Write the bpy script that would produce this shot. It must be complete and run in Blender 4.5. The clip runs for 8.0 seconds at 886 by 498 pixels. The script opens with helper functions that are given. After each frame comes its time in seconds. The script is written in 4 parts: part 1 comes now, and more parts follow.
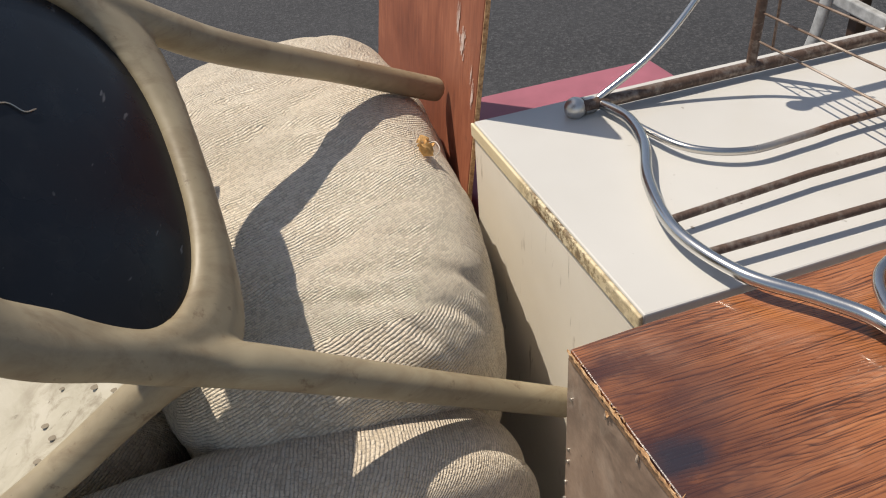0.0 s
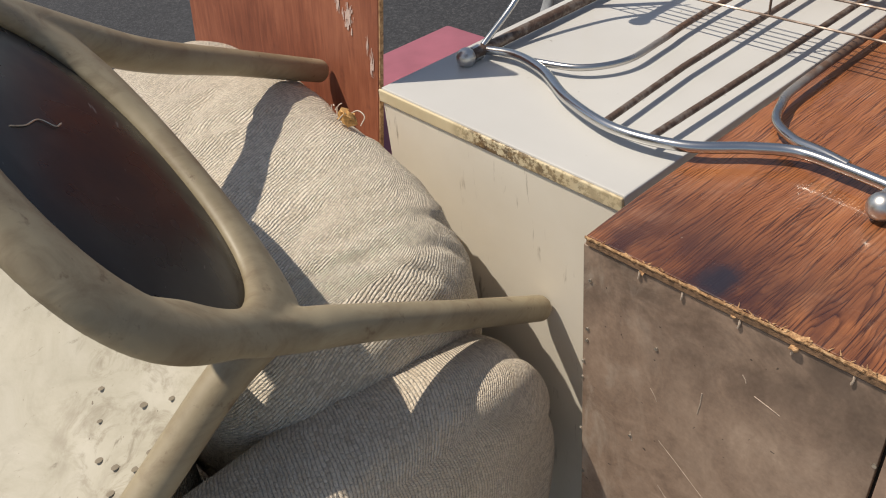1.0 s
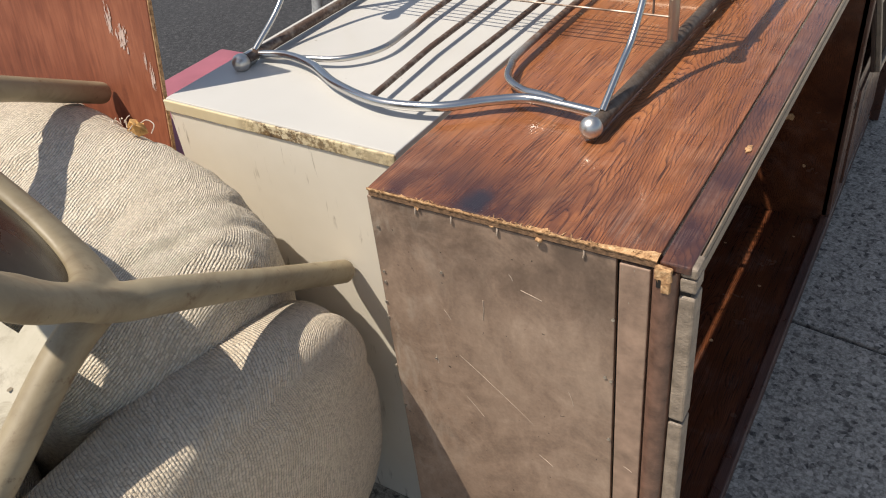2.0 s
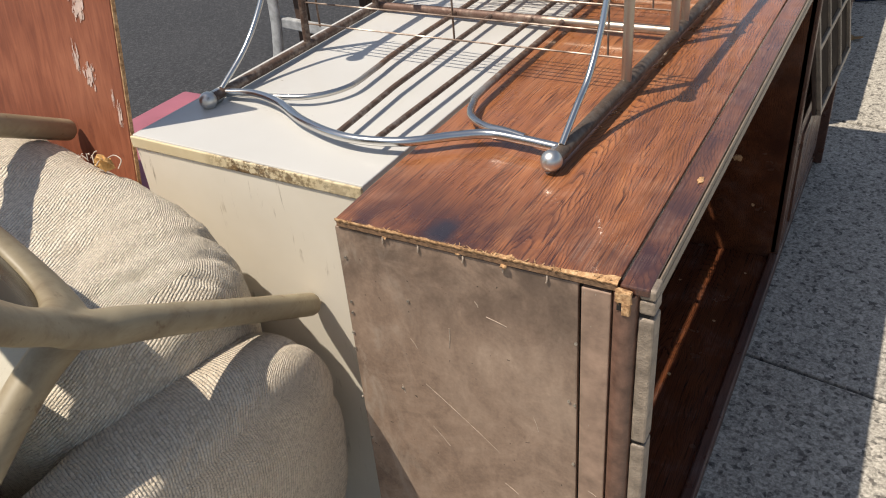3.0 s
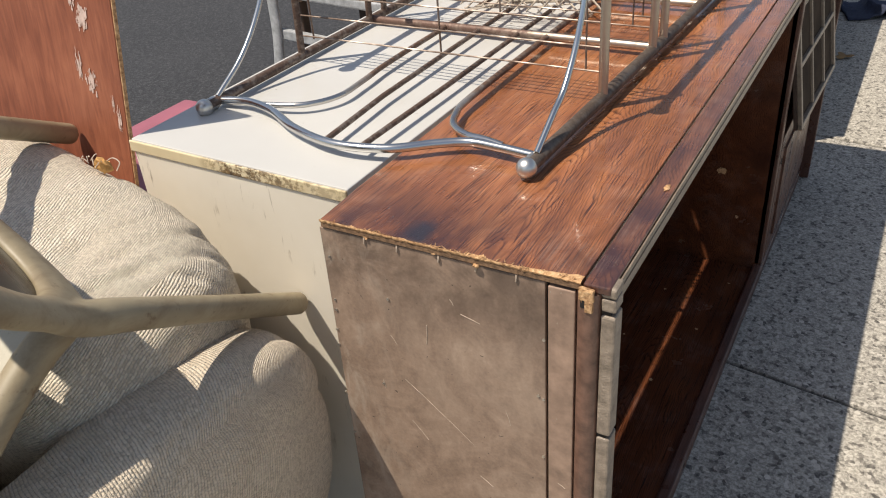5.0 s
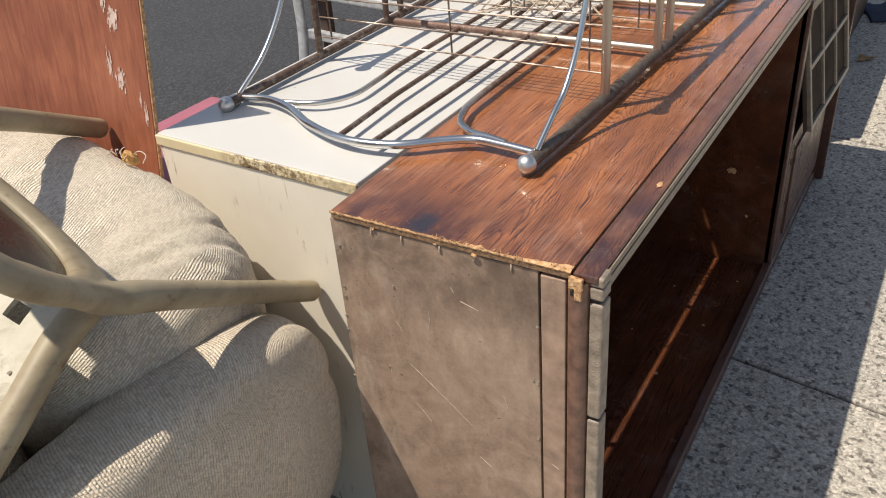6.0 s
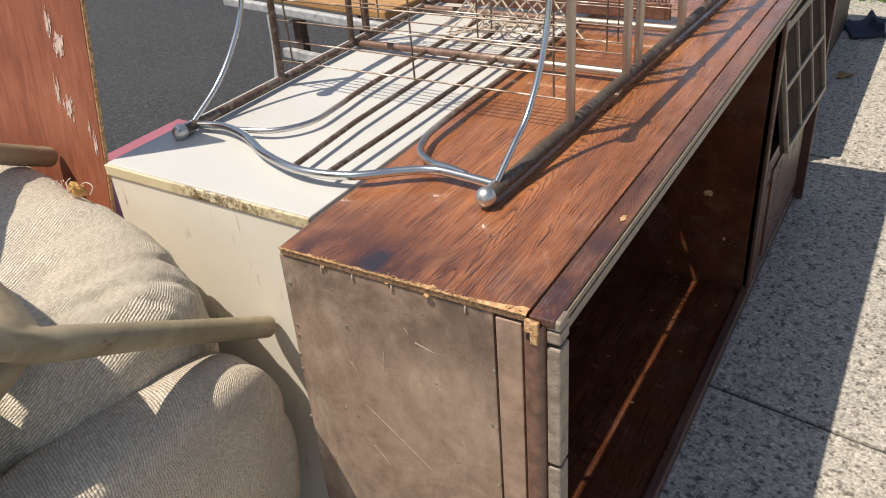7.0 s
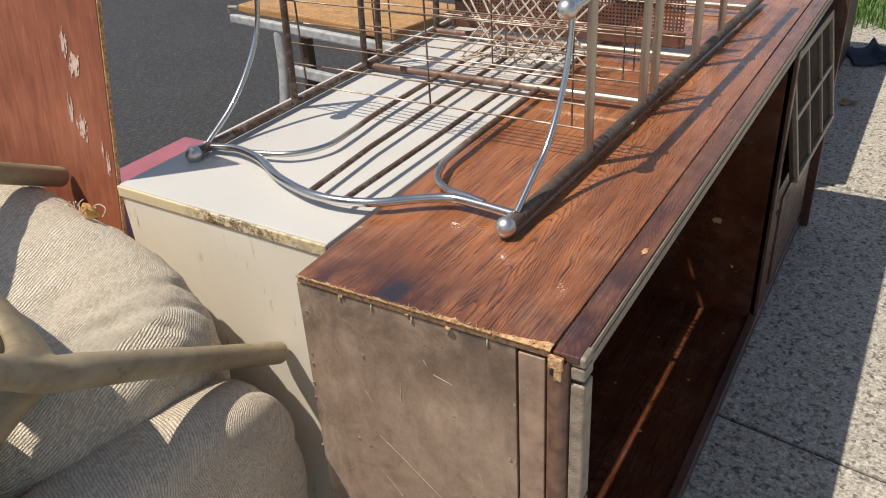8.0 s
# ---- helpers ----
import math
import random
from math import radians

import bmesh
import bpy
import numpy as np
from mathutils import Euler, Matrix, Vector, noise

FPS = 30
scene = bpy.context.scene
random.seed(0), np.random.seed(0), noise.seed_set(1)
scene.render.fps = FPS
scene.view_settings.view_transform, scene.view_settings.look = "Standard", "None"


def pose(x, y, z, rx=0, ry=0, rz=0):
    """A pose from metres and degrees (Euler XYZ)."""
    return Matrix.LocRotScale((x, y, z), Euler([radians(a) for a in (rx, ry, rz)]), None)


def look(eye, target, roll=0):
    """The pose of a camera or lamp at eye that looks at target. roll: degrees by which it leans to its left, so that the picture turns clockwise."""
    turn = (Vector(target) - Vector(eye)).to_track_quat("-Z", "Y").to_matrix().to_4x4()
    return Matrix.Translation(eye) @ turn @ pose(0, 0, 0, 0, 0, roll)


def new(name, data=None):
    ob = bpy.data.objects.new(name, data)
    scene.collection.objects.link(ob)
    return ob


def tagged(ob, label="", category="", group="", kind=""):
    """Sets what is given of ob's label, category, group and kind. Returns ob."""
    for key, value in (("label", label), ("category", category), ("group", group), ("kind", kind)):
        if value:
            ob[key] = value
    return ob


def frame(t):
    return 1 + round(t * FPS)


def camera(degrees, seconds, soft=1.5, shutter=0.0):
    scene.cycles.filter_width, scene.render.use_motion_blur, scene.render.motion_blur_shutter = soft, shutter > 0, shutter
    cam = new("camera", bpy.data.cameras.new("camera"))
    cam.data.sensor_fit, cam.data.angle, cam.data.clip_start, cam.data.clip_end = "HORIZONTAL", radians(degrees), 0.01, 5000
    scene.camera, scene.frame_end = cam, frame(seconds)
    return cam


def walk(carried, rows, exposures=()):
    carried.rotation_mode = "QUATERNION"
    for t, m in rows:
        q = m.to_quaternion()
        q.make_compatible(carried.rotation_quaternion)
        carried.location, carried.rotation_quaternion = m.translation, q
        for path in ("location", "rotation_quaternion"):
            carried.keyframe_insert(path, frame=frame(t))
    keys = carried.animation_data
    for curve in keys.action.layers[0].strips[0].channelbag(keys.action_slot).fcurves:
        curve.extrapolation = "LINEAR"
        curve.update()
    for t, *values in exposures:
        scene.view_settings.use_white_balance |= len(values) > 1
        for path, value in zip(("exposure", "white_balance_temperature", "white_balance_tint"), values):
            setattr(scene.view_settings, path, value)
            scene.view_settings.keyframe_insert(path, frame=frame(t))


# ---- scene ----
cam = camera(57.2, 8.0, 1.1)
PATH = [
    (0, (0.531, -0.276, 1.412), (-1.036, 0.195, 0.261), -5.2),
    (0.5, (0.547, -0.474, 1.413), (-0.873, 0.288, 0.228), -6.0),
    (1, (0.485, -0.585, 1.424), (-0.78, 0.404, 0.231), -7.4),
    (1.5, (0.553, -0.688, 1.42), (-0.519, 0.5, 0.22), -7.6),
    (2, (0.621, -0.708, 1.433), (-0.319, 0.604, 0.252), -7.4),
    (2.2, (0.623, -0.719, 1.428), (-0.298, 0.629, 0.273), -7.1),
    (3.3, (0.64, -0.748, 1.43), (-0.23, 0.692, 0.349), -5.0),
    (3.5, (0.659, -0.747, 1.447), (-0.21, 0.701, 0.375), -4.8),
    (4, (0.691, -0.74, 1.466), (-0.175, 0.718, 0.407), -4.7),
    (4.5, (0.692, -0.741, 1.457), (-0.178, 0.715, 0.398), -4.7),
    (5, (0.691, -0.781, 1.445), (-0.199, 0.657, 0.378), -4.8),
    (5.2, (0.703, -0.792, 1.454), (-0.2, 0.636, 0.383), -4.9),
    (6.3, (0.769, -0.821, 1.47), (-0.181, 0.581, 0.406), -5.2),
    (6.5, (0.774, -0.819, 1.465), (-0.171, 0.589, 0.406), -5.2),
    (7, (0.766, -0.735, 1.467), (-0.164, 0.697, 0.426), -5.0),
    (7.5, (0.748, -0.622, 1.473), (-0.155, 0.844, 0.455), -4.5),
    (8, (0.724, -0.734, 1.481), (-0.203, 0.723, 0.472), -3.8),
]
walk(cam, [(t, look(eye, target, roll)) for t, eye, target, roll in PATH], ((0, 0.09), (0.5, 0.03), (1, -0.05), (1.5, 0.09), (2, 0.22), (3.5, 0.24), (5, 0.26), (6.5, 0.36), (7, 0.33), (7.5, 0.2), (8, 0.16)))

# ---- world, sun ----
world = bpy.data.worlds.new("sky")
scene.world = world
world.use_nodes = True
wn = world.node_tree
wn.nodes.clear()
sky = wn.nodes.new("ShaderNodeTexSky")
sky.sky_type = "NISHITA"
sky.sun_disc = False
sky.sun_elevation = radians(63)
sky.sun_rotation = radians(224)
bg = wn.nodes.new("ShaderNodeBackground")
bg.inputs["Strength"].default_value = 0.096
wout = wn.nodes.new("ShaderNodeOutputWorld")
hazy = wn.nodes.new("ShaderNodeHueSaturation")
hazy.inputs["Saturation"].default_value = 0.75
wn.links.new(sky.outputs[0], hazy.inputs["Color"])
wn.links.new(hazy.outputs[0], bg.inputs["Color"])
wn.links.new(bg.outputs[0], wout.inputs["Surface"])

SUN = Vector((0.36, 0.36, -1.0))
sun_data = bpy.data.lights.new("sun", "SUN")
sun_data.energy, sun_data.angle, sun_data.color = 4.5, radians(0.55), (1.0, 0.90, 0.76)
sun = new("sun", sun_data)
sun.matrix_world = look(-SUN * 10, (0, 0, 0))


# ---- materials ----
class Mat:
    """A short writer of node materials."""

    def __init__(self, name):
        self.mat = bpy.data.materials.new(name)
        self.mat.use_nodes = True
        self.nt = self.mat.node_tree
        self.nt.nodes.clear()
        self.out = self.node("ShaderNodeOutputMaterial")
        self.bsdf = self.node("ShaderNodeBsdfPrincipled")
        self.link(self.bsdf.outputs[0], self.out.inputs["Surface"])
        self.co = self.node("ShaderNodeTexCoord")

    def node(self, kind):
        return self.nt.nodes.new(kind)

    def link(self, a, b):
        self.nt.links.new(a, b)

    def put(self, socket, v):
        if hasattr(v, "is_linked"):
            self.link(v, socket)
        else:
            socket.default_value = v

    def coords(self, scale=(1, 1, 1), source="Object", rot=(0, 0, 0), shift=None):
        m = self.node("ShaderNodeMapping")
        m.inputs["Scale"].default_value = scale
        m.inputs["Rotation"].default_value = [radians(a) for a in rot]
        self.link(self.co.outputs[source], m.inputs["Vector"])
        if shift is not None:
            self.link(shift, m.inputs["Location"])
        return m.outputs[0]

    def noise(self, vec, scale, detail=4, rough=0.55, distort=0.0):
        n = self.node("ShaderNodeTexNoise")
        self.link(vec, n.inputs["Vector"])
        n.inputs["Scale"].default_value = scale
        n.inputs["Detail"].default_value = detail
        n.inputs["Roughness"].default_value = rough
        n.inputs["Distortion"].default_value = distort
        return n.outputs["Fac"]

    def voronoi(self, vec, scale, feature="F1", out="Distance"):
        n = self.node("ShaderNodeTexVoronoi")
        n.feature = feature
        self.link(vec, n.inputs["Vector"])
        n.inputs["Scale"].default_value = scale
        return n.outputs[out]

    def wave(self, vec, scale, distort=0, detail=2, dscale=1.0, axis="X", profile="SIN"):
        n = self.node("ShaderNodeTexWave")
        n.bands_direction, n.wave_profile = axis, profile
        self.link(vec, n.inputs["Vector"])
        n.inputs["Scale"].default_value = scale
        n.inputs["Distortion"].default_value = distort
        n.inputs["Detail"].default_value = detail
        n.inputs["Detail Scale"].default_value = dscale
        return n.outputs["Fac"]

    def ramp(self, fac, *stops):
        n = self.node("ShaderNodeValToRGB")
        e = n.color_ramp.elements
        while len(e) < len(stops):
            e.new(0.5)
        for el, (p, c) in zip(e, stops):
            el.position = p
            el.color = (*c, 1) if isinstance(c, tuple) else (c, c, c, 1)
        self.link(fac, n.inputs["Fac"])
        return n.outputs["Color"]

    def mix(self, fac, a, b, mode="MIX"):
        n = self.node("ShaderNodeMix")
        n.data_type, n.blend_type = "RGBA", mode
        self.put(n.inputs[0], fac)
        for s, v in ((n.inputs[6], a), (n.inputs[7], b)):
            self.put(s, (*v, 1) if isinstance(v, tuple) and len(v) == 3 else v)
        return n.outputs[2]

    def math(self, op, a, b=0.0):
        n = self.node("ShaderNodeMath")
        n.operation = op
        self.put(n.inputs[0], a)
        self.put(n.inputs[1], b)
        return n.outputs[0]

    def set(self, color=None, rough=None, metal=None, **more):
        if color is not None:
            self.put(self.bsdf.inputs["Base Color"], (*color, 1) if isinstance(color, tuple) and len(color) == 3 else color)
        if rough is not None:
            self.put(self.bsdf.inputs["Roughness"], rough)
        if metal is not None:
            self.put(self.bsdf.inputs["Metallic"], metal)
        for k, v in more.items():
            self.put(self.bsdf.inputs[k.replace("_", " ")], v)
        return self

    def bump(self, height, strength=0.3, distance=0.002):
        n = self.node("ShaderNodeBump")
        n.inputs["Strength"].default_value = strength
        n.inputs["Distance"].default_value = distance
        self.link(height, n.inputs["Height"])
        self.link(n.outputs[0], self.bsdf.inputs["Normal"])
        return self


def asphalt_mat():
    m = Mat("asphalt")
    c = m.coords()
    fine, mid = m.noise(c, 150, 3, 0.7), m.noise(c, 55, 3, 0.7)
    big = m.noise(c, 1.3, 4)
    col = m.ramp(m.mix(0.5, fine, mid), (0.36, (0.007, 0.008, 0.010)), (0.52, (0.026, 0.027, 0.032)), (0.66, (0.105, 0.105, 0.108)))
    col = m.mix(m.ramp(big, (0.3, 0.0), (0.75, 0.3)), col, (0.052, 0.053, 0.058))
    chip = m.ramp(m.noise(c, 26, 2), (0.74, 0.0), (0.78, 0.6))
    col = m.mix(chip, col, (0.17, 0.17, 0.165))
    m.set(col, 0.88).bump(mid, 0.9, 0.008)
    return m.mat


def concrete_mat():
    m = Mat("exposed concrete")
    info = m.node("ShaderNodeObjectInfo")
    c = m.coords()
    big = m.noise(c, 2.2, 5)
    mid = m.noise(c, 38, 4, 0.7)
    fine = m.noise(c, 125, 4, 0.75)
    cells = m.node("ShaderNodeSeparateColor")
    m.link(m.voronoi(c, 100, "F1", "Color"), cells.inputs[0])
    base = m.ramp(big, (0.3, (0.36, 0.335, 0.295)), (0.7, (0.49, 0.46, 0.405)))
    base = m.mix(0.65, base, m.ramp(fine, (0.38, (0.045, 0.042, 0.04)), (0.5, (0.35, 0.325, 0.285)), (0.62, (0.76, 0.71, 0.63))))
    base = m.mix(0.35, base, m.ramp(mid, (0.36, (0.07, 0.066, 0.06)), (0.62, (0.52, 0.485, 0.42))))
    grit = m.ramp(cells.outputs[0], (0.70, 0.0), (0.74, 0.95))
    stone = m.ramp(cells.outputs[1], (0.2, (0.05, 0.045, 0.042)), (0.6, (0.11, 0.095, 0.085)), (0.85, (0.62, 0.58, 0.52)))
    col = m.mix(m.math("MULTIPLY", grit, m.ramp(mid, (0.35, 1.0), (0.6, 0.35))), base, stone)
    gum = m.ramp(m.noise(c, 6.5, 1), (0.76, 0.0), (0.78, 0.7))
    col = m.mix(gum, col, (0.07, 0.065, 0.06))
    tone = m.ramp(info.outputs["Random"], (0, (0.93, 0.93, 0.93)), (1, (1.04, 1.03, 1.0)))
    col = m.mix(1.0, col, tone, "MULTIPLY")
    m.set(col, 0.86).bump(m.mix(0.5, fine, mid), 0.5, 0.004)
    return m.mat


def veneer_mat(name, dark, mid, light, rough=0.3, along="y", scuff=0.5, stain=0.0, heart=0.27, varnish=0.0):
    """Glossy wood: thin grain lines in cathedral arcs, fine streaks, worn patches."""
    m = Mat(name)
    k = {"y": 1, "z": 2, "x": 0}[along]

    def squeeze(f):
        s = [1.0, 1.0, 1.0]
        s[k] = f
        return m.coords(s)

    raw = m.coords()
    sep = m.node("ShaderNodeSeparateXYZ")
    m.link(m.co.outputs["Object"], sep.inputs[0])
    across, length = (sep.outputs["Z"], sep.outputs["X"]) if along == "x" else (sep.outputs["X"], sep.outputs[along.upper()])
    streak = m.noise(squeeze(0.022), 420, 4, 0.7, 0.2)
    pores = m.noise(squeeze(0.018), 520, 2, 0.6)
    figure = m.noise(squeeze(0.12), 22, 4, 0.55, 0.6)
    wide = m.noise(squeeze(0.4), 5, 3, 0.5)
    # growth rings: nested arcs about the heart line
    off = m.math("SUBTRACT", across, heart)
    arc = m.math("SQRT", m.math("ADD", m.math("MULTIPLY", off, off), 0.0011))
    phase = m.math("ADD", m.math("MULTIPLY", arc, 265.0), m.math("MULTIPLY", length, 24.0))
    phase = m.math("ADD", phase, m.math("MULTIPLY", m.noise(squeeze(0.3), 7, 3, 0.5, 0.3), 20.0))
    phase = m.math("ADD", phase, m.math("MULTIPLY", m.noise(squeeze(0.25), 60, 2, 0.5), 2.2))
    rings = m.math("FRACT", phase)
    f = m.mix(0.38, figure, streak)
    f = m.mix(0.3, f, wide)
    col = m.ramp(f, (0.34, dark), (0.5, mid), (0.64, light))
    col = m.mix(0.28, col, mid)
    line = m.math("MULTIPLY", m.ramp(rings, (0.0, 0.0), (0.1, 1.0), (0.26, 0.5), (0.5, 0.0)), m.ramp(m.noise(squeeze(0.06), 120, 3, 0.6), (0.36, 1.0), (0.62, 0.3)))
    col = m.mix(line, col, tuple(v * 0.5 for v in dark))
    col = m.mix(m.ramp(pores, (0.34, 0.85), (0.45, 0.0)), col, tuple(v * 0.4 for v in dark))
    patch = m.ramp(m.noise(raw, 6.5, 5, 0.65), (0.52, 0.0), (0.74, 0.45))
    if stain:
        end = m.ramp(sep.outputs["Y"], (0.0, 0.95), (0.3 * stain, 0.75), (stain, 0.0))
        spot = m.ramp(m.noise(m.coords((1, 0.5, 1)), 13, 4, 0.6), (0.36, 0.1), (0.58, 1.0))
        patch = m.math("MAXIMUM", patch, m.math("MULTIPLY", end, spot))
    col = m.mix(patch, col, tuple(v * 0.62 for v in (dark[0] * 0.85, dark[1], dark[2] * 1.9)))
    if stain:
        ink = m.node("ShaderNodeVectorMath")
        ink.operation = "DISTANCE"
        m.link(m.coords((1, 0.75, 0)), ink.inputs[0])
        ink.inputs[1].default_value = (0.155, 0.024, 0)
        blot = m.math("ADD", ink.outputs["Value"], m.math("MULTIPLY", m.noise(raw, 45, 3), 0.03))
        col = m.mix(m.ramp(blot, (0.026, 0.85), (0.042, 0.0)), col, (0.018, 0.018, 0.026))
    scr = m.ramp(m.noise(m.coords((1, 0.05, 1), rot=(0, 0, 38)), 60, 2), (0.80, 0.0), (0.82, 0.3))
    col = m.mix(scr, col, tuple(min(1, v * 1.6) for v in light))
    r = m.ramp(m.noise(raw, 16, 4), (0.35, rough * 0.62), (0.7, min(1, rough * 1.6)))
    haze = m.math("MULTIPLY", m.ramp(m.noise(raw, 11, 5, 0.65, 0.5), (0.5, 0.0), (0.68, 0.3)), m.ramp(streak, (0.42, 0.0), (0.6, 1.0)))
    col = m.mix(haze, col, tuple(min(1, v * 0.55 + 0.13) for v in light))
    m.set(col, r, Coat_Weight=varnish, Coat_Roughness=0.1)
    m.bump(m.math("SUBTRACT", m.mix(0.5, streak, pores), m.math("MULTIPLY", line, 0.4)), scuff, 0.0012)
    return m.mat


def fibreboard_mat():
    m = Mat("stained fibreboard")
    c, v = m.coords(), m.coords((1, 1, 0.45))
    big = m.noise(c, 4.2, 7, 0.7, 0.9)
    smoke = m.noise(c, 13, 6, 0.7, 1.4)
    wipe = m.noise(v, 34, 5, 0.65, 0.6)
    fine = m.noise(c, 190, 4, 0.7)
    sep = m.node("ShaderNodeSeparateXYZ")
    m.link(m.co.outputs["Object"], sep.inputs[0])
    col = m.ramp(big, (0.36, (0.21, 0.145, 0.106)), (0.5, (0.41, 0.29, 0.215)), (0.66, (0.56, 0.42, 0.32)))
    col = m.mix(0.4, col, m.ramp(smoke, (0.36, (0.085, 0.056, 0.042)), (0.52, (0.26, 0.176, 0.124)), (0.66, (0.46, 0.345, 0.26))))
    col = m.mix(0.22, col, m.ramp(wipe, (0.34, (0.10, 0.066, 0.048)), (0.66, (0.45, 0.335, 0.25))))
    col = m.mix(0.2, col, m.ramp(fine, (0.35, (0.09, 0.063, 0.047)), (0.65, (0.34, 0.255, 0.195))))
    # darker in patches towards the top edge
    topdark = m.math("MULTIPLY", m.ramp(sep.outputs["Z"], (0.68, 0.0), (0.85, 0.7)), m.ramp(m.noise(c, 9, 5, 0.65, 0.8), (0.36, 0.0), (0.54, 1.0)))
    col = m.mix(topdark, col, (0.06, 0.043, 0.035))
    rub = m.math("MULTIPLY", m.ramp(sep.outputs["X"], (0.0, 0.5), (0.14, 0.0)), m.ramp(m.noise(v, 16, 6, 0.7, 1.2), (0.5, 0.0), (0.62, 1.0)))
    col = m.mix(rub, col, (0.46, 0.39, 0.32))
    speck = m.ramp(m.noise(c, 120, 1), (0.77, 0.0), (0.8, 0.8))
    col = m.mix(speck, col, (0.04, 0.03, 0.025))
    m.set(col, m.ramp(smoke, (0.35, 0.3), (0.65, 0.55))).bump(m.mix(0.6, fine, wipe), 0.2, 0.0012)
    return m.mat


def chip_mat():
    m = Mat("torn raw board")
    c = m.coords()
    f = m.noise(c, 130, 4, 0.7)
    m.set(m.ramp(f, (0.3, (0.18, 0.09, 0.045)), (0.5, (0.50, 0.29, 0.14)), (0.72, (0.76, 0.52, 0.29))), 0.92)
    m.bump(f, 0.9, 0.004)
    return m.mat


def laminate_mat():
    m = Mat("worn white laminate")
    c = m.coords()
    big = m.noise(c, 3, 4)
    col = m.ramp(big, (0.3, (0.51, 0.50, 0.475)), (0.7, (0.57, 0.562, 0.54)))
    spots = m.ramp(m.noise(c, 60, 2), (0.72, 0.0), (0.75, 0.8))
    zone = m.ramp(m.noise(c, 4.5, 2), (0.46, 0.0), (0.6, 1.0))
    col = m.mix(m.math("MULTIPLY", spots, zone), col, (0.16, 0.13, 0.10))
    scuff = m.ramp(m.noise(m.coords((1, 0.15, 1), rot=(0, 0, 25)), 30, 3), (0.62, 0.0), (0.85, 0.3))
    col = m.mix(scuff, col, (0.55, 0.52, 0.46))
    m.set(col, m.ramp(big, (0.3, 0.28), (0.7, 0.42))).bump(m.noise(c, 6, 2), 0.06, 0.004)
    return m.mat


def cream_side_mat():
    m = Mat("stained cream side")
    c, streak = m.coords(), m.coords((1, 1, 0.16))
    big = m.noise(c, 3.5, 5)
    col = m.ramp(big, (0.3, (0.75, 0.69, 0.58)), (0.7, (0.85, 0.80, 0.70)))
    run = m.ramp(m.noise(streak, 65, 4, 0.6, 0.4), (0.60, 0.0), (0.70, 0.75))
    zone = m.ramp(m.noise(c, 8, 3), (0.47, 0.0), (0.58, 1.0))
    col = m.mix(m.math("MULTIPLY", run, zone), col, (0.20, 0.145, 0.09))
    m.set(col, 0.5).bump(m.noise(c, 45, 4), 0.12, 0.002)
    return m.mat


def cream_edge_mat():
    m = Mat("flaking cream edging")
    c = m.coords()
    n1 = m.noise(c, 85, 5, 0.75)
    sep = m.node("ShaderNodeSeparateXYZ")
    m.link(m.co.outputs["Object"], sep.inputs[0])
    # the bare rusty stretch of the edging
    zone = m.ramp(m.math("ADD", sep.outputs["X"], 0.5), (0.17, 0.0), (0.235, 1.0), (0.36, 0.8), (0.45, 0.35))
    col = m.ramp(m.noise(c, 14, 3), (0.3, (0.62, 0.51, 0.31)), (0.7, (0.72, 0.63, 0.44)))
    rust = m.ramp(n1, (0.36, (0.05, 0.03, 0.018)), (0.55, (0.20, 0.12, 0.05)), (0.72, (0.50, 0.40, 0.22)))
    bare = m.math("MULTIPLY", zone, m.ramp(m.noise(c, 55, 4, 0.7), (0.46, 0.0), (0.54, 1.0)))
    m.set(m.mix(bare, col, rust), 0.62).bump(m.math("MULTIPLY", n1, zone), 0.6, 0.003)
    return m.mat


def chrome_mat(name, rust_from, rust_to, base=(0.60, 0.595, 0.58), dirt=(0.13, 0.075, 0.045), scale=48, fade=None, gloss=0.2):
    """Plated tube; fade (axis, from, to): rust takes over along that stretch."""
    m = Mat(name)
    c = m.coords()
    n = m.noise(c, scale, 4, 0.6)
    w = m.noise(c, 9, 3)
    f = m.ramp(m.mix(0.35, n, w), (rust_from, 0.0), (rust_to, 1.0))
    if fade:
        sep = m.node("ShaderNodeSeparateXYZ")
        m.link(m.co.outputs["Object"], sep.inputs[0])
        g = m.node("ShaderNodeMapRange")
        m.link(sep.outputs[fade[0]], g.inputs["Value"])
        g.inputs["From Min"].default_value, g.inputs["From Max"].default_value = fade[1:]
        g.inputs["To Max"].default_value = 1.15
        f = m.math("MINIMUM", m.math("ADD", f, m.math("MULTIPLY", g.outputs[0], m.ramp(n, (0.3, 0.6), (0.6, 1.0)))), 1.0)
    rust = m.ramp(m.noise(c, 220, 3), (0.3, tuple(v * 0.55 for v in dirt)), (0.7, dirt))
    m.set(m.mix(f, base, rust), m.ramp(f, (0, gloss), (1, 0.6)), m.ramp(f, (0, 1.0), (1, 0.15)))
    m.bump(n, 0.15, 0.001)
    return m.mat


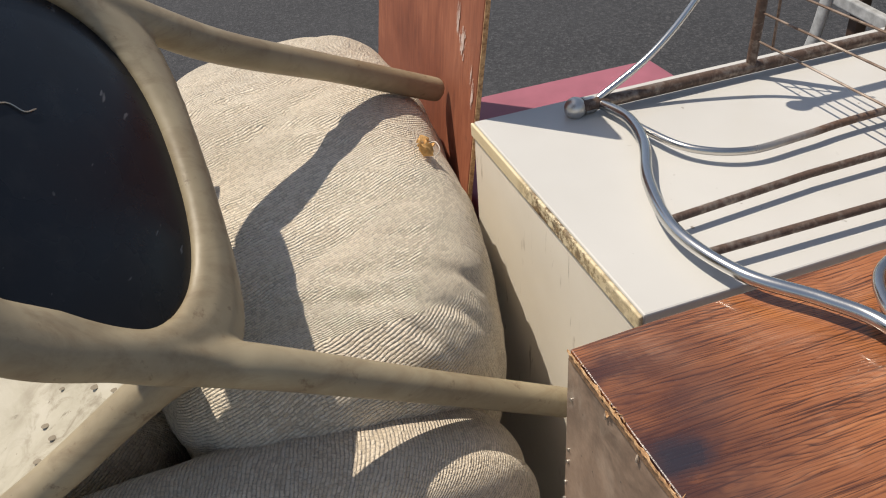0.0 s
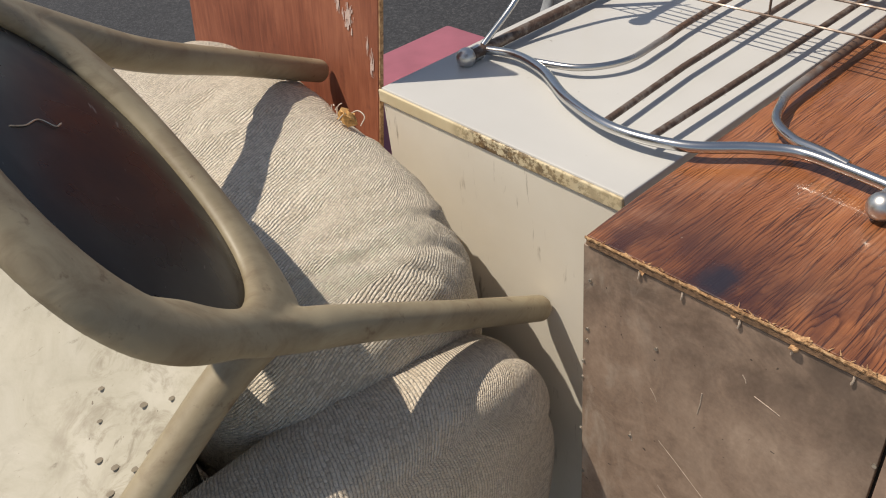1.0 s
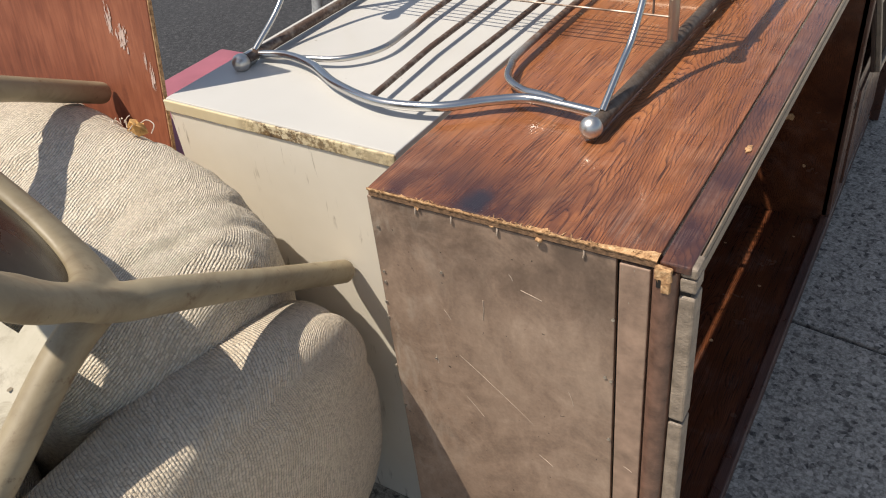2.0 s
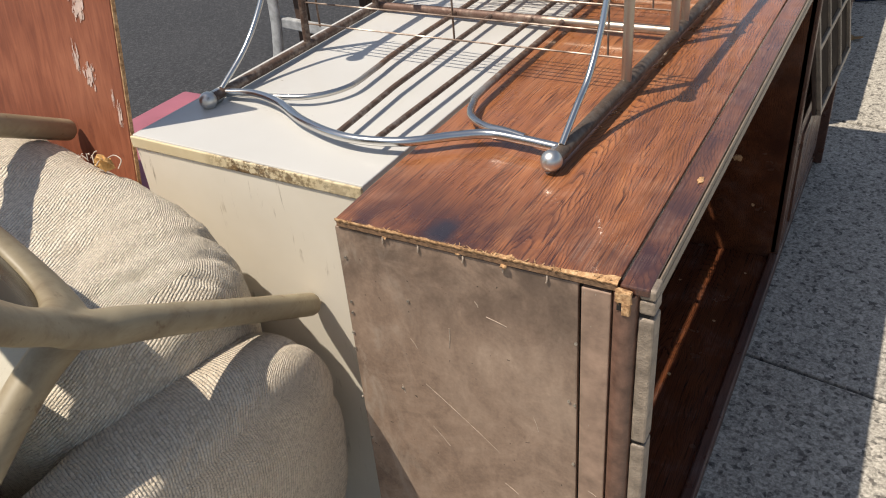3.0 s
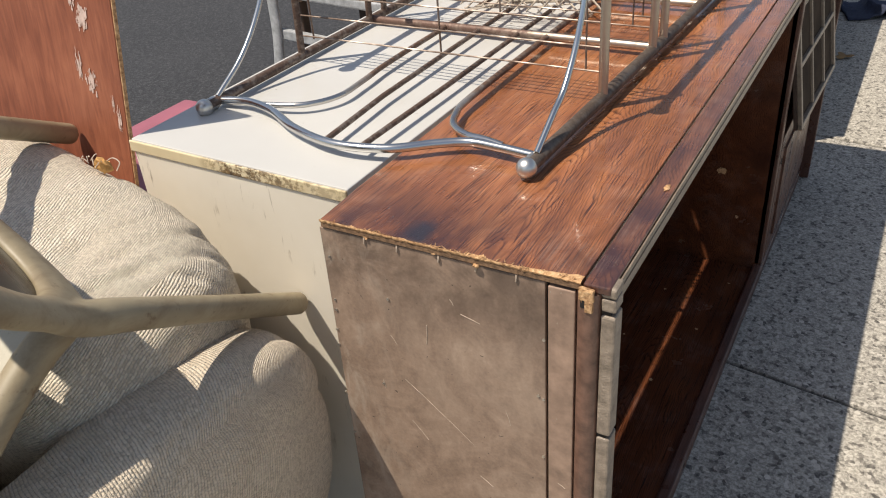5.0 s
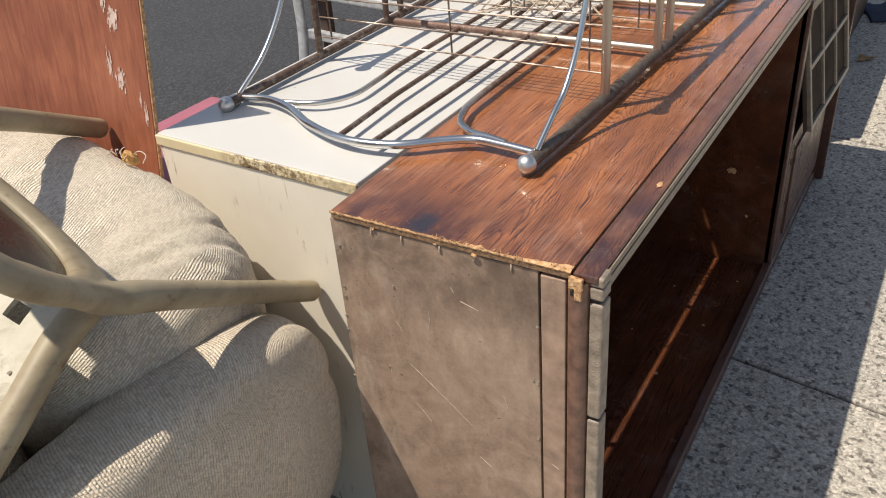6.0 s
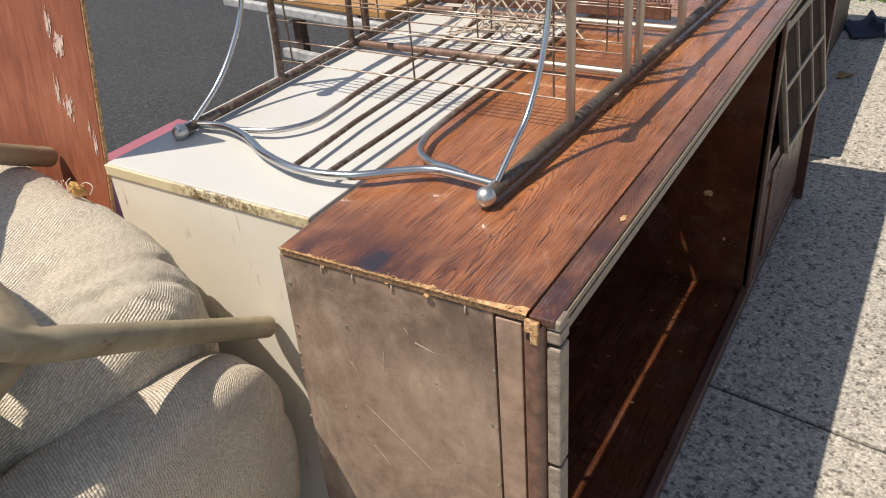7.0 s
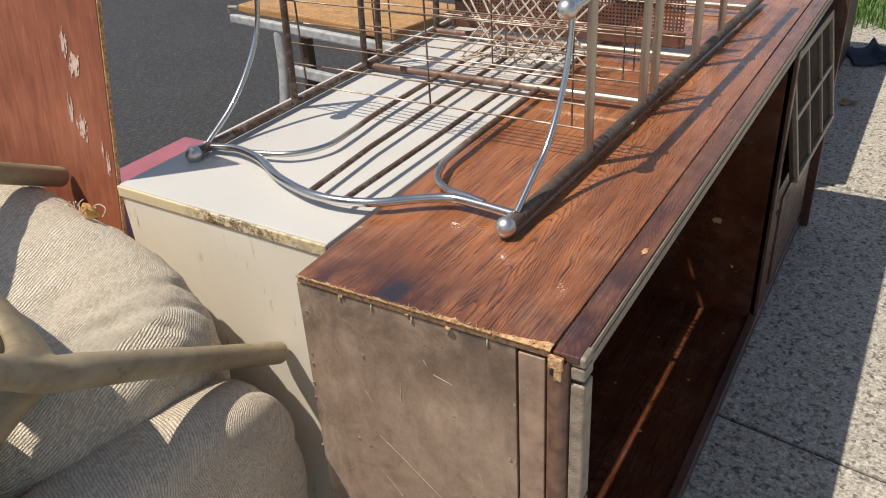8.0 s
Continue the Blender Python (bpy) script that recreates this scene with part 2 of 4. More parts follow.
def resin_mat():
    m = Mat("tan resin")
    c = m.coords()
    big, fine = m.noise(c, 7, 5, 0.6), m.noise(c, 120, 3)
    col = m.ramp(big, (0.3, (0.235, 0.19, 0.12)), (0.7, (0.36, 0.305, 0.205)))
    dirt = m.ramp(m.noise(c, 38, 4, 0.7), (0.62, 0.0), (0.72, 0.7))
    col = m.mix(dirt, col, (0.12, 0.07, 0.038))
    rub = m.ramp(m.noise(m.coords((1, 0.3, 1)), 24, 5, 0.7, 0.6), (0.46, 0.0), (0.7, 0.65))
    col = m.mix(rub, col, (0.165, 0.115, 0.066))
    m.set(col, m.ramp(big, (0.3, 0.42), (0.7, 0.58))).bump(m.mix(0.4, fine, big), 0.12, 0.0012)
    return m.mat


def pale_resin_mat():
    m = Mat("dirty pale resin, sunlit tone")
    c = m.coords()
    big, mid = m.noise(c, 9, 6, 0.65, 0.8), m.noise(c, 30, 5, 0.65)
    col = m.ramp(big, (0.3, (0.32, 0.29, 0.225)), (0.5, (0.42, 0.39, 0.31)), (0.72, (0.48, 0.45, 0.375)))
    blotch = m.math("MULTIPLY", m.ramp(m.noise(c, 17, 6, 0.7, 1.6), (0.5, 0.0), (0.66, 0.75)), m.ramp(m.noise(c, 5, 2), (0.4, 0.15), (0.6, 1.0)))
    col = m.mix(blotch, col, (0.205, 0.17, 0.118))
    streak = m.ramp(m.noise(m.coords((1, 0.25, 1), rot=(0, 0, 20)), 42, 5, 0.7, 1.0), (0.6, 0.0), (0.7, 0.7))
    col = m.mix(m.math("MULTIPLY", streak, m.ramp(mid, (0.45, 0.0), (0.6, 1.0))), col, (0.13, 0.105, 0.07))
    speck = m.ramp(m.noise(c, 130, 2), (0.74, 0.0), (0.78, 0.8))
    col = m.mix(speck, col, (0.12, 0.09, 0.06))
    m.set(col, 0.6).bump(m.mix(0.5, big, mid), 0.35, 0.004)
    return m.mat


def black_panel_mat():
    m = Mat("scuffed black plastic")
    c = m.coords()
    dust = m.ramp(m.noise(c, 26, 5, 0.7), (0.5, 0.0), (0.9, 0.2))
    col = m.mix(dust, (0.007, 0.009, 0.014), (0.06, 0.06, 0.06))
    scr = m.ramp(m.noise(m.coords((0.06, 1, 1), rot=(20, 40, 25)), 110, 2), (0.71, 0.0), (0.75, 0.5))
    col = m.mix(scr, col, (0.18, 0.18, 0.19))
    m.set(col, m.ramp(m.noise(c, 12, 3), (0.3, 0.2), (0.7, 0.4)), Specular_IOR_Level=0.24).bump(m.noise(c, 60, 3), 0.05, 0.001)
    return m.mat


def fabric_mat(name, stitch=(0.0075, 0.0052), tint=(1, 1, 1), turn=22, rope=0.6):
    """Thick knit: rows of staggered stitches, laid out by the cushion's own surface length."""
    m = Mat(name)
    spin = m.node("ShaderNodeMapping")
    spin.inputs["Rotation"].default_value = (0, 0, radians(turn))
    m.link(m.co.outputs["UV"], spin.inputs["Vector"])
    uv = spin.outputs[0]
    for size, shift in ((5, 0.04), (40, 0.0045)):
        warp = m.node("ShaderNodeTexNoise")
        warp.inputs["Scale"].default_value = size
        warp.inputs["Detail"].default_value = 3
        m.link(uv, warp.inputs["Vector"])
        add = m.node("ShaderNodeVectorMath")
        add.operation = "MULTIPLY_ADD"
        m.link(warp.outputs["Color"], add.inputs[0])
        add.inputs[1].default_value = (shift, shift, 0)
        m.link(uv, add.inputs[2])
        uv = add.outputs[0]
    sep = m.node("ShaderNodeSeparateXYZ")
    m.link(uv, sep.inputs[0])
    row = m.math("DIVIDE", sep.outputs["Y"], stitch[1])
    line = m.math("FLOOR", row)
    stagger = m.node("ShaderNodeTexWhiteNoise")
    stagger.noise_dimensions = "1D"
    m.link(line, stagger.inputs["W"])
    col = m.math("ADD", m.math("DIVIDE", sep.outputs["X"], stitch[0]), m.math("MULTIPLY", stagger.outputs["Value"], 5.0))
    hump = m.math("SINE", m.math("MULTIPLY", m.math("FRACT", row), math.pi))
    bead = m.math("SINE", m.math("MULTIPLY", m.math("FRACT", col), math.pi))
    each = m.node("ShaderNodeCombineXYZ")
    m.link(line, each.inputs[0])
    m.link(m.math("FLOOR", col), each.inputs[1])
    chance = m.node("ShaderNodeTexWhiteNoise")
    m.link(each.outputs[0], chance.inputs["Vector"])
    obj = m.coords()
    big = m.noise(obj, 5, 5, 0.6)
    worn = m.ramp(m.noise(obj, 9, 4, 0.6), (0.36, 0.6), (0.6, 1.05))
    yarn = m.noise(obj, 480, 3, 0.7)
    lump = m.noise(obj, 120, 3, 0.6)
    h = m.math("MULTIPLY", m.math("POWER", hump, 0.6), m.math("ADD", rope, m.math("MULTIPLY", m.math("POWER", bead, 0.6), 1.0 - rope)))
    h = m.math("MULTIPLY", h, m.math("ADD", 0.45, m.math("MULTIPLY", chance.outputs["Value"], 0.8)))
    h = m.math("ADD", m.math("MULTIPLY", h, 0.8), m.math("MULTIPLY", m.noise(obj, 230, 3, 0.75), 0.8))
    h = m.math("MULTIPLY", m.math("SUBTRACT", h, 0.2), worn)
    c1 = tuple(a * b for a, b in zip((0.60, 0.51, 0.395), tint))
    c2 = tuple(a * b for a, b in zip((0.86, 0.79, 0.675), tint))
    colour = m.mix(m.ramp(chance.outputs["Value"], (0.1, 0.0), (0.8, 1.0)), c1, c2)
    colour = m.mix(0.5, colour, m.ramp(big, (0.3, c1), (0.7, c2)))
    # shade in the hollows between stitches, put into the yarn colour
    gap_shade = m.math("MULTIPLY", m.ramp(h, (0.2, 0.95), (0.5, 0.0)), worn)
    colour = m.mix(gap_shade, colour, tuple(v * 0.38 for v in c1))
    colour = m.mix(0.25, colour, m.ramp(yarn, (0.3, tuple(v * 0.7 for v in c1)), (0.7, tuple(min(1, v * 1.03) for v in c2))))
    m.set(colour, 0.95, Sheen_Weight=0.2)
    m.bump(m.math("ADD", m.math("ADD", h, m.math("MULTIPLY", yarn, 0.35)), m.math("MULTIPLY", lump, 0.9)), 1.0, 0.0052)
    return m.mat


def plywood_mat():
    m = Mat("red-stained plywood")
    c, g = m.coords(), m.coords((1, 1, 0.06))
    grain = m.noise(g, 95, 4, 0.65, 0.5)
    big = m.noise(c, 5, 5)
    col = m.ramp(m.mix(0.5, grain, big), (0.32, (0.15, 0.045, 0.024)), (0.5, (0.255, 0.082, 0.042)), (0.68, (0.37, 0.135, 0.07)))
    blot = m.ramp(m.noise(c, 20, 4, 0.6), (0.62, 0.0), (0.75, 0.5))
    col = m.mix(blot, col, (0.13, 0.04, 0.025))
    m.set(col, m.ramp(big, (0.3, 0.42), (0.7, 0.62))).bump(grain, 0.25, 0.001)
    return m.mat


def plain_mat(name, color, rough=0.6, metal=0.0, vary=0.18, scale=20, bump=0.1, **more):
    m = Mat(name)
    c = m.coords()
    n = m.noise(c, scale, 5, 0.6)
    lo, hi = tuple(v * (1 - vary) for v in color), tuple(min(1, v * (1 + vary)) for v in color)
    m.set(m.ramp(n, (0.3, lo), (0.7, hi)), rough, metal, **more).bump(m.noise(c, scale * 6, 3), bump, 0.0015)
    return m.mat


ASPHALT, CONCRETE = asphalt_mat(), concrete_mat()
VENEER = veneer_mat("oak veneer", (0.085, 0.026, 0.011), (0.335, 0.120, 0.043), (0.59, 0.255, 0.098), 0.32, "y", 0.6, 0.2, 0.27, 0.6)
TRIMWOOD = veneer_mat("dark stained trim", (0.05, 0.021, 0.015), (0.105, 0.046, 0.03), (0.19, 0.085, 0.05), 0.38, "y", 0.4)
FRONTTRIM = veneer_mat("worn dark trim", (0.075, 0.029, 0.017), (0.20, 0.077, 0.037), (0.35, 0.142, 0.066), 0.3, "y", 0.4, 1.0, 0.36, 0.5)
POSTWOOD = plain_mat("red-brown stained post", (0.17, 0.095, 0.068), 0.38, 0, 0.4, 45, 0.4)
STRIPWOOD = plain_mat("brown stained strip", (0.32, 0.22, 0.163), 0.40, 0, 0.35, 28, 0.3)
PILASTER = plain_mat("dulled brown varnish", (0.27, 0.22, 0.172), 0.34, 0, 0.4, 55, 0.8)
COREWOOD = plain_mat("brown chipboard core", (0.21, 0.125, 0.07), 0.9, 0, 0.5, 160, 0.9)
# dark stained wood, its colour lowered further for the shade inside the unit
INSIDE = veneer_mat("dark glossy wood, inner shade in tone", (0.04, 0.013, 0.007), (0.11, 0.036, 0.016), (0.19, 0.068, 0.028), 0.18, "y", 0.25)
FIBRE, CHIP = fibreboard_mat(), chip_mat()
TAUPE = plain_mat("greyed varnish", (0.225, 0.178, 0.133), 0.36, 0, 0.25, 60, 0.6)
# near-black tone that stands for the shade in gaps and holes
GAPSHADE = plain_mat("black gap shade", (0.012, 0.010, 0.009), 0.8)
WHITE, SIDE, EDGE = laminate_mat(), cream_side_mat(), cream_edge_mat()
CHROME = chrome_mat("bright chrome", 0.66, 0.8)
PITTED = chrome_mat("pitted chrome", 0.56, 0.72, (0.68, 0.66, 0.62), (0.16, 0.10, 0.065), 60, None, 0.36)
RUSTY = chrome_mat("rusted chrome", 0.28, 0.52, (0.40, 0.34, 0.29), (0.125, 0.078, 0.057), 75)
LOOPMETAL = chrome_mat("chrome turning to rust", 0.62, 0.78, (0.58, 0.56, 0.53), (0.17, 0.10, 0.068), 48, ("Y", 0.36, 0.5))
POST = chrome_mat("dull nickel tube", 0.60, 0.85, (0.47, 0.42, 0.36), (0.19, 0.13, 0.09), 30, None, 0.36)
DARKRAIL = chrome_mat("dark rusted tube", 0.30, 0.55, (0.24, 0.20, 0.165), (0.10, 0.07, 0.052), 70, None, 0.4)
COPPER = chrome_mat("browned crossbar", 0.50, 0.75, (0.48, 0.41, 0.34), (0.20, 0.115, 0.085), 40, ("X", 0.08, -0.12), 0.45)
WIRE = chrome_mat("stained wire", 0.30, 0.54, (0.38, 0.33, 0.29), (0.18, 0.115, 0.08), 18, None, 0.4)
CREAMWIRE = plain_mat("pale painted wire", (0.55, 0.47, 0.38), 0.5, 0, 0.35, 40, 0.2)
# one moulded resin: RESIN holds the frame's shade in its colour, PALE the sunlit seat
RESIN, PALE, BLACK = resin_mat(), pale_resin_mat(), black_panel_mat()
FABRIC = fabric_mat("ribbed beige fabric", (0.0080, 0.0050), (1.13, 1.115, 1.08), 22, 0.42)
FABRIC2 = fabric_mat("coarse beige fabric", (0.0072, 0.0050), (1.07, 1.03, 0.975), 78, 0.38)
FOAM = plain_mat("yellowed foam", (0.62, 0.36, 0.13), 0.9, 0, 0.3, 90, 0.9)
THREAD = plain_mat("pale torn lining", (0.62, 0.54, 0.45), 0.9)
PLY = plywood_mat()
PAINT = plain_mat("smeared white paint", (0.58, 0.44, 0.38), 0.7, 0, 0.2, 60, 0.5)
PINK = plain_mat("faded pink plastic", (0.30, 0.095, 0.13), 0.6, 0, 0.15, 8, 0.1)
DESKWOOD = veneer_mat("yellow pine", (0.33, 0.165, 0.055), (0.47, 0.26, 0.095), (0.56, 0.33, 0.13), 0.5, "x", 0.3)
DESKMETAL = plain_mat("grey enamel", (0.38, 0.39, 0.40), 0.45, 0, 0.3, 30, 0.3)
DARKWOOD = plain_mat("dark brown wood", (0.055, 0.032, 0.022), 0.6, 0, 0.35, 30, 0.3)
PERF = plain_mat("browned perforated steel", (0.22, 0.11, 0.08), 0.45, 0.5, 0.3, 30, 0.2)
NAVY = plain_mat("navy cloth", (0.028, 0.035, 0.065), 0.9, 0, 0.3, 60, 0.6)
LEAF = plain_mat("dry leaf", (0.30, 0.17, 0.06), 0.8)
GRASS = plain_mat("grass", (0.09, 0.19, 0.03), 0.6, 0, 0.4, 12, 0.1)
DOT = plain_mat("brown dirt spot", (0.21, 0.18, 0.135), 0.8)
SCRAPED = plain_mat("scraped pale fibre", (0.46, 0.37, 0.29), 0.7, 0, 0.3, 90, 0.4)
STEEL = plain_mat("nail steel", (0.5, 0.47, 0.42), 0.35, 0.9)
PANE = plain_mat("dusty dark pane", (0.05, 0.036, 0.026), 0.9, 0, 0.4, 9, 0.05, Specular_IOR_Level=0.1)


# ---- building helpers ----
def thing(name, at, label, category, group="", kind=""):
    ob = new(name)
    ob.location = at
    ob.empty_display_size = 0.05
    return tagged(ob, label, category, group, kind)


def part(name, bm, material, parent=None, label="", smooth=None):
    """Links a bmesh, drawn in world metres, as one mesh object under a thing or a part."""
    me = bpy.data.meshes.new(name)
    bmesh.ops.recalc_face_normals(bm, faces=bm.faces)
    bm.to_mesh(me)
    bm.free()
    me.materials.append(material)
    if smooth is not None:
        for p in me.polygons:
            p.use_smooth = True
        if smooth < 180:
            me.set_sharp_from_angle(angle=radians(smooth))
    ob = new(name, me)
    if parent is not None:
        ob.parent = parent
        if parent.type == "EMPTY":
            ob.matrix_parent_inverse = Matrix.Translation(-parent.location)
    if label:
        tagged(ob, label)
    return ob


def box(x0, x1, y0, y1, z0, z1, bevel=0.002, seg=2):
    bm = bmesh.new()
    bmesh.ops.create_cube(bm, size=1, matrix=Matrix.Translation(((x0 + x1) / 2, (y0 + y1) / 2, (z0 + z1) / 2)) @ Matrix.Diagonal((x1 - x0, y1 - y0, z1 - z0, 1)))
    if bevel:
        bmesh.ops.bevel(bm, geom=bm.edges, offset=bevel, segments=seg, affect="EDGES", profile=0.5)
    return bm


def curve(points, n=8):
    """Catmull-Rom samples through points."""
    p = [Vector(q) for q in points]
    p = [2 * p[0] - p[1]] + p + [2 * p[-1] - p[-2]]
    out = []
    for i in range(1, len(p) - 2):
        for k in range(n):
            t = k / n
            out.append(0.5 * (2 * p[i] + (p[i + 1] - p[i - 1]) * t + (2 * p[i - 1] - 5 * p[i] + 4 * p[i + 1] - p[i + 2]) * t * t + (3 * p[i] - p[i - 1] - 3 * p[i + 1] + p[i + 2]) * t ** 3))
    return out + [p[-2]]


def tube(points, radius, sides=10, bm=None, flat=1.0, wobble=0.0, side=None):
    """A bar along points; radius and flat (thickness to width) are numbers or functions of 0..1; side: its width's direction."""
    bm = bm or bmesh.new()
    pts = [Vector(p) for p in points]
    r = radius if callable(radius) else (lambda s: radius)
    fl = flat if callable(flat) else (lambda s: flat)
    d0 = (pts[1] - pts[0]).normalized()
    side = Vector(side) if side is not None else d0.orthogonal().normalized()
    rings = []
    for i, p in enumerate(pts):
        d = (pts[min(i + 1, len(pts) - 1)] - pts[max(i - 1, 0)]).normalized()
        side = (side - d * side.dot(d)).normalized()
        up = d.cross(side)
        s = i / (len(pts) - 1)
        rr = r(s) * (1 + wobble * noise.noise(p * 40))
        rings.append([bm.verts.new(p + side * math.cos(a) * rr + up * math.sin(a) * rr * fl(s)) for a in (2 * math.pi * k / sides for k in range(sides))])
    for a, b in zip(rings, rings[1:]):
        for k in range(sides):
            bm.faces.new((a[k], a[(k + 1) % sides], b[(k + 1) % sides], b[k]))
    for ring in (rings[0], rings[-1]):
        bm.faces.new(ring)
    return bm


def ball(at, r, stretch=(1, 1, 1)):
    bm = bmesh.new()
    bmesh.ops.create_uvsphere(bm, u_segments=20, v_segments=12, radius=r, matrix=Matrix.Translation(at) @ Matrix.Diagonal((*stretch, 1)))
    return bm


def cushion(half, power, cuts=60, wrinkle=0.006, seed=0, dents=(), folds=()):
    """A stuffed block about the origin, with surface lengths as its UV map; dents (x, y, radius, depth) and folds (x0, y0, x1, y1, width, depth) press its top in."""
    hx, hy, hz = half
    bm = bmesh.new()
    bmesh.ops.create_cube(bm, size=2)
    bmesh.ops.subdivide_edges(bm, edges=bm.edges, cuts=cuts, use_grid_fill=True)
    uv = bm.loops.layers.uv.new("UVMap")
    flatpos = {v: v.co.copy() for v in bm.verts}
    for f in bm.faces:
        n = f.normal
        for lp in f.loops:
            q = flatpos[lp.vert]
            if abs(n.z) > 0.5:
                u, w = q.x * hx, q.y * hy
            elif abs(n.x) > 0.5:
                u, w = n.x * (hx + (1 - q.z) * hz), q.y * hy
            else:
                u, w = q.x * hx, n.y * (hy + (1 - q.z) * hz)
            lp[uv].uv = (w, u)
    off = Vector((seed * 3.1, seed * 1.7, seed * 5.3))
    for v in bm.verts:
        q = flatpos[v]
        k = (abs(q.x) ** power + abs(q.y) ** power + abs(q.z) ** power) ** (-1 / power)
        d = q * k
        p = Vector((d.x * hx, d.y * hy, d.z * hz))
        nrm = d.normalized()
        s = noise.noise(p * 5 + off) * 1.6 * wrinkle + noise.noise(Vector((p.x * 22, p.y * 7, p.z * 14)) + off) * wrinkle * 0.7
        ridge = 1 - abs(noise.noise(Vector((p.x * 9 + p.y * 4, p.y * 2.2, p.z * 4)) + off * 2)) * 2
        fold = max(0, ridge) ** 6 * wrinkle * 1.3 * max(0, 0.5 + 1.2 * noise.noise(p * 4 + off))
        press = 0.0
        if nrm.z > -0.2:
            for dx, dy, rad, deep in dents:
                press += deep * math.exp(-((p.x - dx) ** 2 + (p.y - dy) ** 2) / rad ** 2)
            for x0, y0, x1, y1, wide, deep in folds:
                a, b = Vector((x1 - x0, y1 - y0)), Vector((p.x - x0, p.y - y0))
                t = a.dot(b) / a.length_squared
                off_line = abs(a.x * b.y - a.y * b.x) / a.length + 0.006 * noise.noise(p * 30)
                run = max(0.0, min(1.0, (1.15 - abs(2 * t - 1)) * 3))
                press += deep * run * (math.exp(-(off_line / wide) ** 2) - 0.45 * math.exp(-((off_line - 2.0 * wide) / wide) ** 2))
        v.co = p + nrm * (s - fold) - nrm * press
    return bm


# ---- ground ----
def sheet(x0, x1, y0, y1, z):
    bm = bmesh.new()
    bm.faces.new([bm.verts.new(p) for p in ((x0, y0, z), (x1, y0, z), (x1, y1, z), (x0, y1, z))])
    return bm


TURN = Matrix.Translation((0.44, 0.98, 0)) @ Matrix.Rotation(radians(-8), 4, "Z") @ Matrix.Translation((-0.44, -0.98, 0))
road = tagged(part("road", sheet(-400, 400, -400, 400, -0.12), ASPHALT), "dark grey worn asphalt street surface", "road", kind="structure")

bed = box(-1.25, 8.0, -9.0, 13.0, -0.16, -0.012, 0)
bmesh.ops.transform(bed, matrix=TURN, verts=bed.verts)
pavement = tagged(part("pavement", bed, ASPHALT), "grey exposed-aggregate concrete pavement with joints", "pavement", kind="structure")
slab_mesh = None
for i in range(4):
    for j in range(14):
        if slab_mesh is None:
            slab = part("slab", box(-1.194, 1.194, -0.744, 0.744, -0.06, 0.0, 0.006, 2), CONCRETE, pavement)
            slab_mesh = slab.data
        else:
            slab = new("slab", slab_mesh)
            slab.parent = pavement
        slab.matrix_parent_inverse = Matrix()
        slab.matrix_basis = TURN @ Matrix.Translation((-0.05 + 2.4 * i, -8.77 + 1.5 * j, random.uniform(-0.002, 0.0)))
kerb = box(-1.43, -1.255, -60, 60, -0.3, -0.004, 0.02, 3)
bmesh.ops.transform(kerb, matrix=TURN, verts=kerb.verts)
tagged(part("kerb", kerb, CONCRETE), "grey concrete kerb along the street", "kerb", kind="structure")

# ---- dark wall unit lying on its side ----
H, L, W = 0.864, 2.13, 0.447
unit = thing("wall_unit", (0.22, 1.06, 0), "dark stained oak wall unit lying on its side", "wall unit")
top = box(0, 0.4015, 0.004, L - 0.02, H - 0.014, H, 0.0015)
bmesh.ops.bisect_plane(top, geom=top.verts[:] + top.edges[:] + top.faces[:], dist=0.00001, plane_co=(0, 0.11, 0), plane_no=(0, 1, 0))
for v in top.verts:
    if v.co.x < 0.1:
        v.co.x -= 0.004 * min(1.0, v.co.y / 0.11)
part("side_panel", top, VENEER, unit, "glossy figured oak veneer, scorched near the end")
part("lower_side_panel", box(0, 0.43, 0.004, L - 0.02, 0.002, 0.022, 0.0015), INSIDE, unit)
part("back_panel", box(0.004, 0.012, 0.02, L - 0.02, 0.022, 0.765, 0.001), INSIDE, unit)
part("front_trim", box(0.404, 0.440, 0.003, L - 0.01, H - 0.013, H - 0.0015, 0.0022, 2), FRONTTRIM, unit, "dark worn trim strip")
part("front_rail", box(0.4405, 0.4435, 0.0345, L - 0.02, H - 0.016, H - 0.0065, 0.001), TAUPE, unit)
part("front_rail", box(0.4405, 0.4430, 0.0345, L - 0.02, H - 0.036, H - 0.0205, 0.001), TAUPE, unit)
part("lower_front_rail", box(0.425, 0.452, 0.03, L - 0.02, 0.002, 0.04, 0.005, 3), TRIMWOOD, unit)
end = box(-0.004, 0.353, 0.004, 0.012, 0.0, H - 0.0145, 0.001)
for v in end.verts:
    if v.co.x < 0.1:
        v.co.x -= 0.009 * min(1.0, (H - v.co.z) / 0.4)
part("end_panel", end, FIBRE, unit, "brown scratched fibreboard end, nailed on")
part("end_strip", box(0.3575, 0.3945, 0.002, 0.018, 0.0, H - 0.018, 0.0015), STRIPWOOD, unit)
part("groove", box(0.346, 0.364, 0.013, 0.02, 0.0, H - 0.02, 0), GAPSHADE, unit)


def corner_post():
    pts = [(0.3975, 0.003), (0.400, -0.001), (0.407, -0.0035), (0.416, -0.003), (0.423, 0.001), (0.4265, 0.008), (0.4265, 0.03), (0.3975, 0.03)]
    bm = bmesh.new()
    lo = [bm.verts.new((x, y, 0.0)) for x, y in pts]
    hi = [bm.verts.new((x, y, H - 0.0145)) for x, y in pts]
    for k in range(len(pts)):
        n = (k + 1) % len(pts)
        bm.faces.new((lo[k], lo[n], hi[n], hi[k]))
    bm.faces.new(lo), bm.faces.new(hi)
    return bm


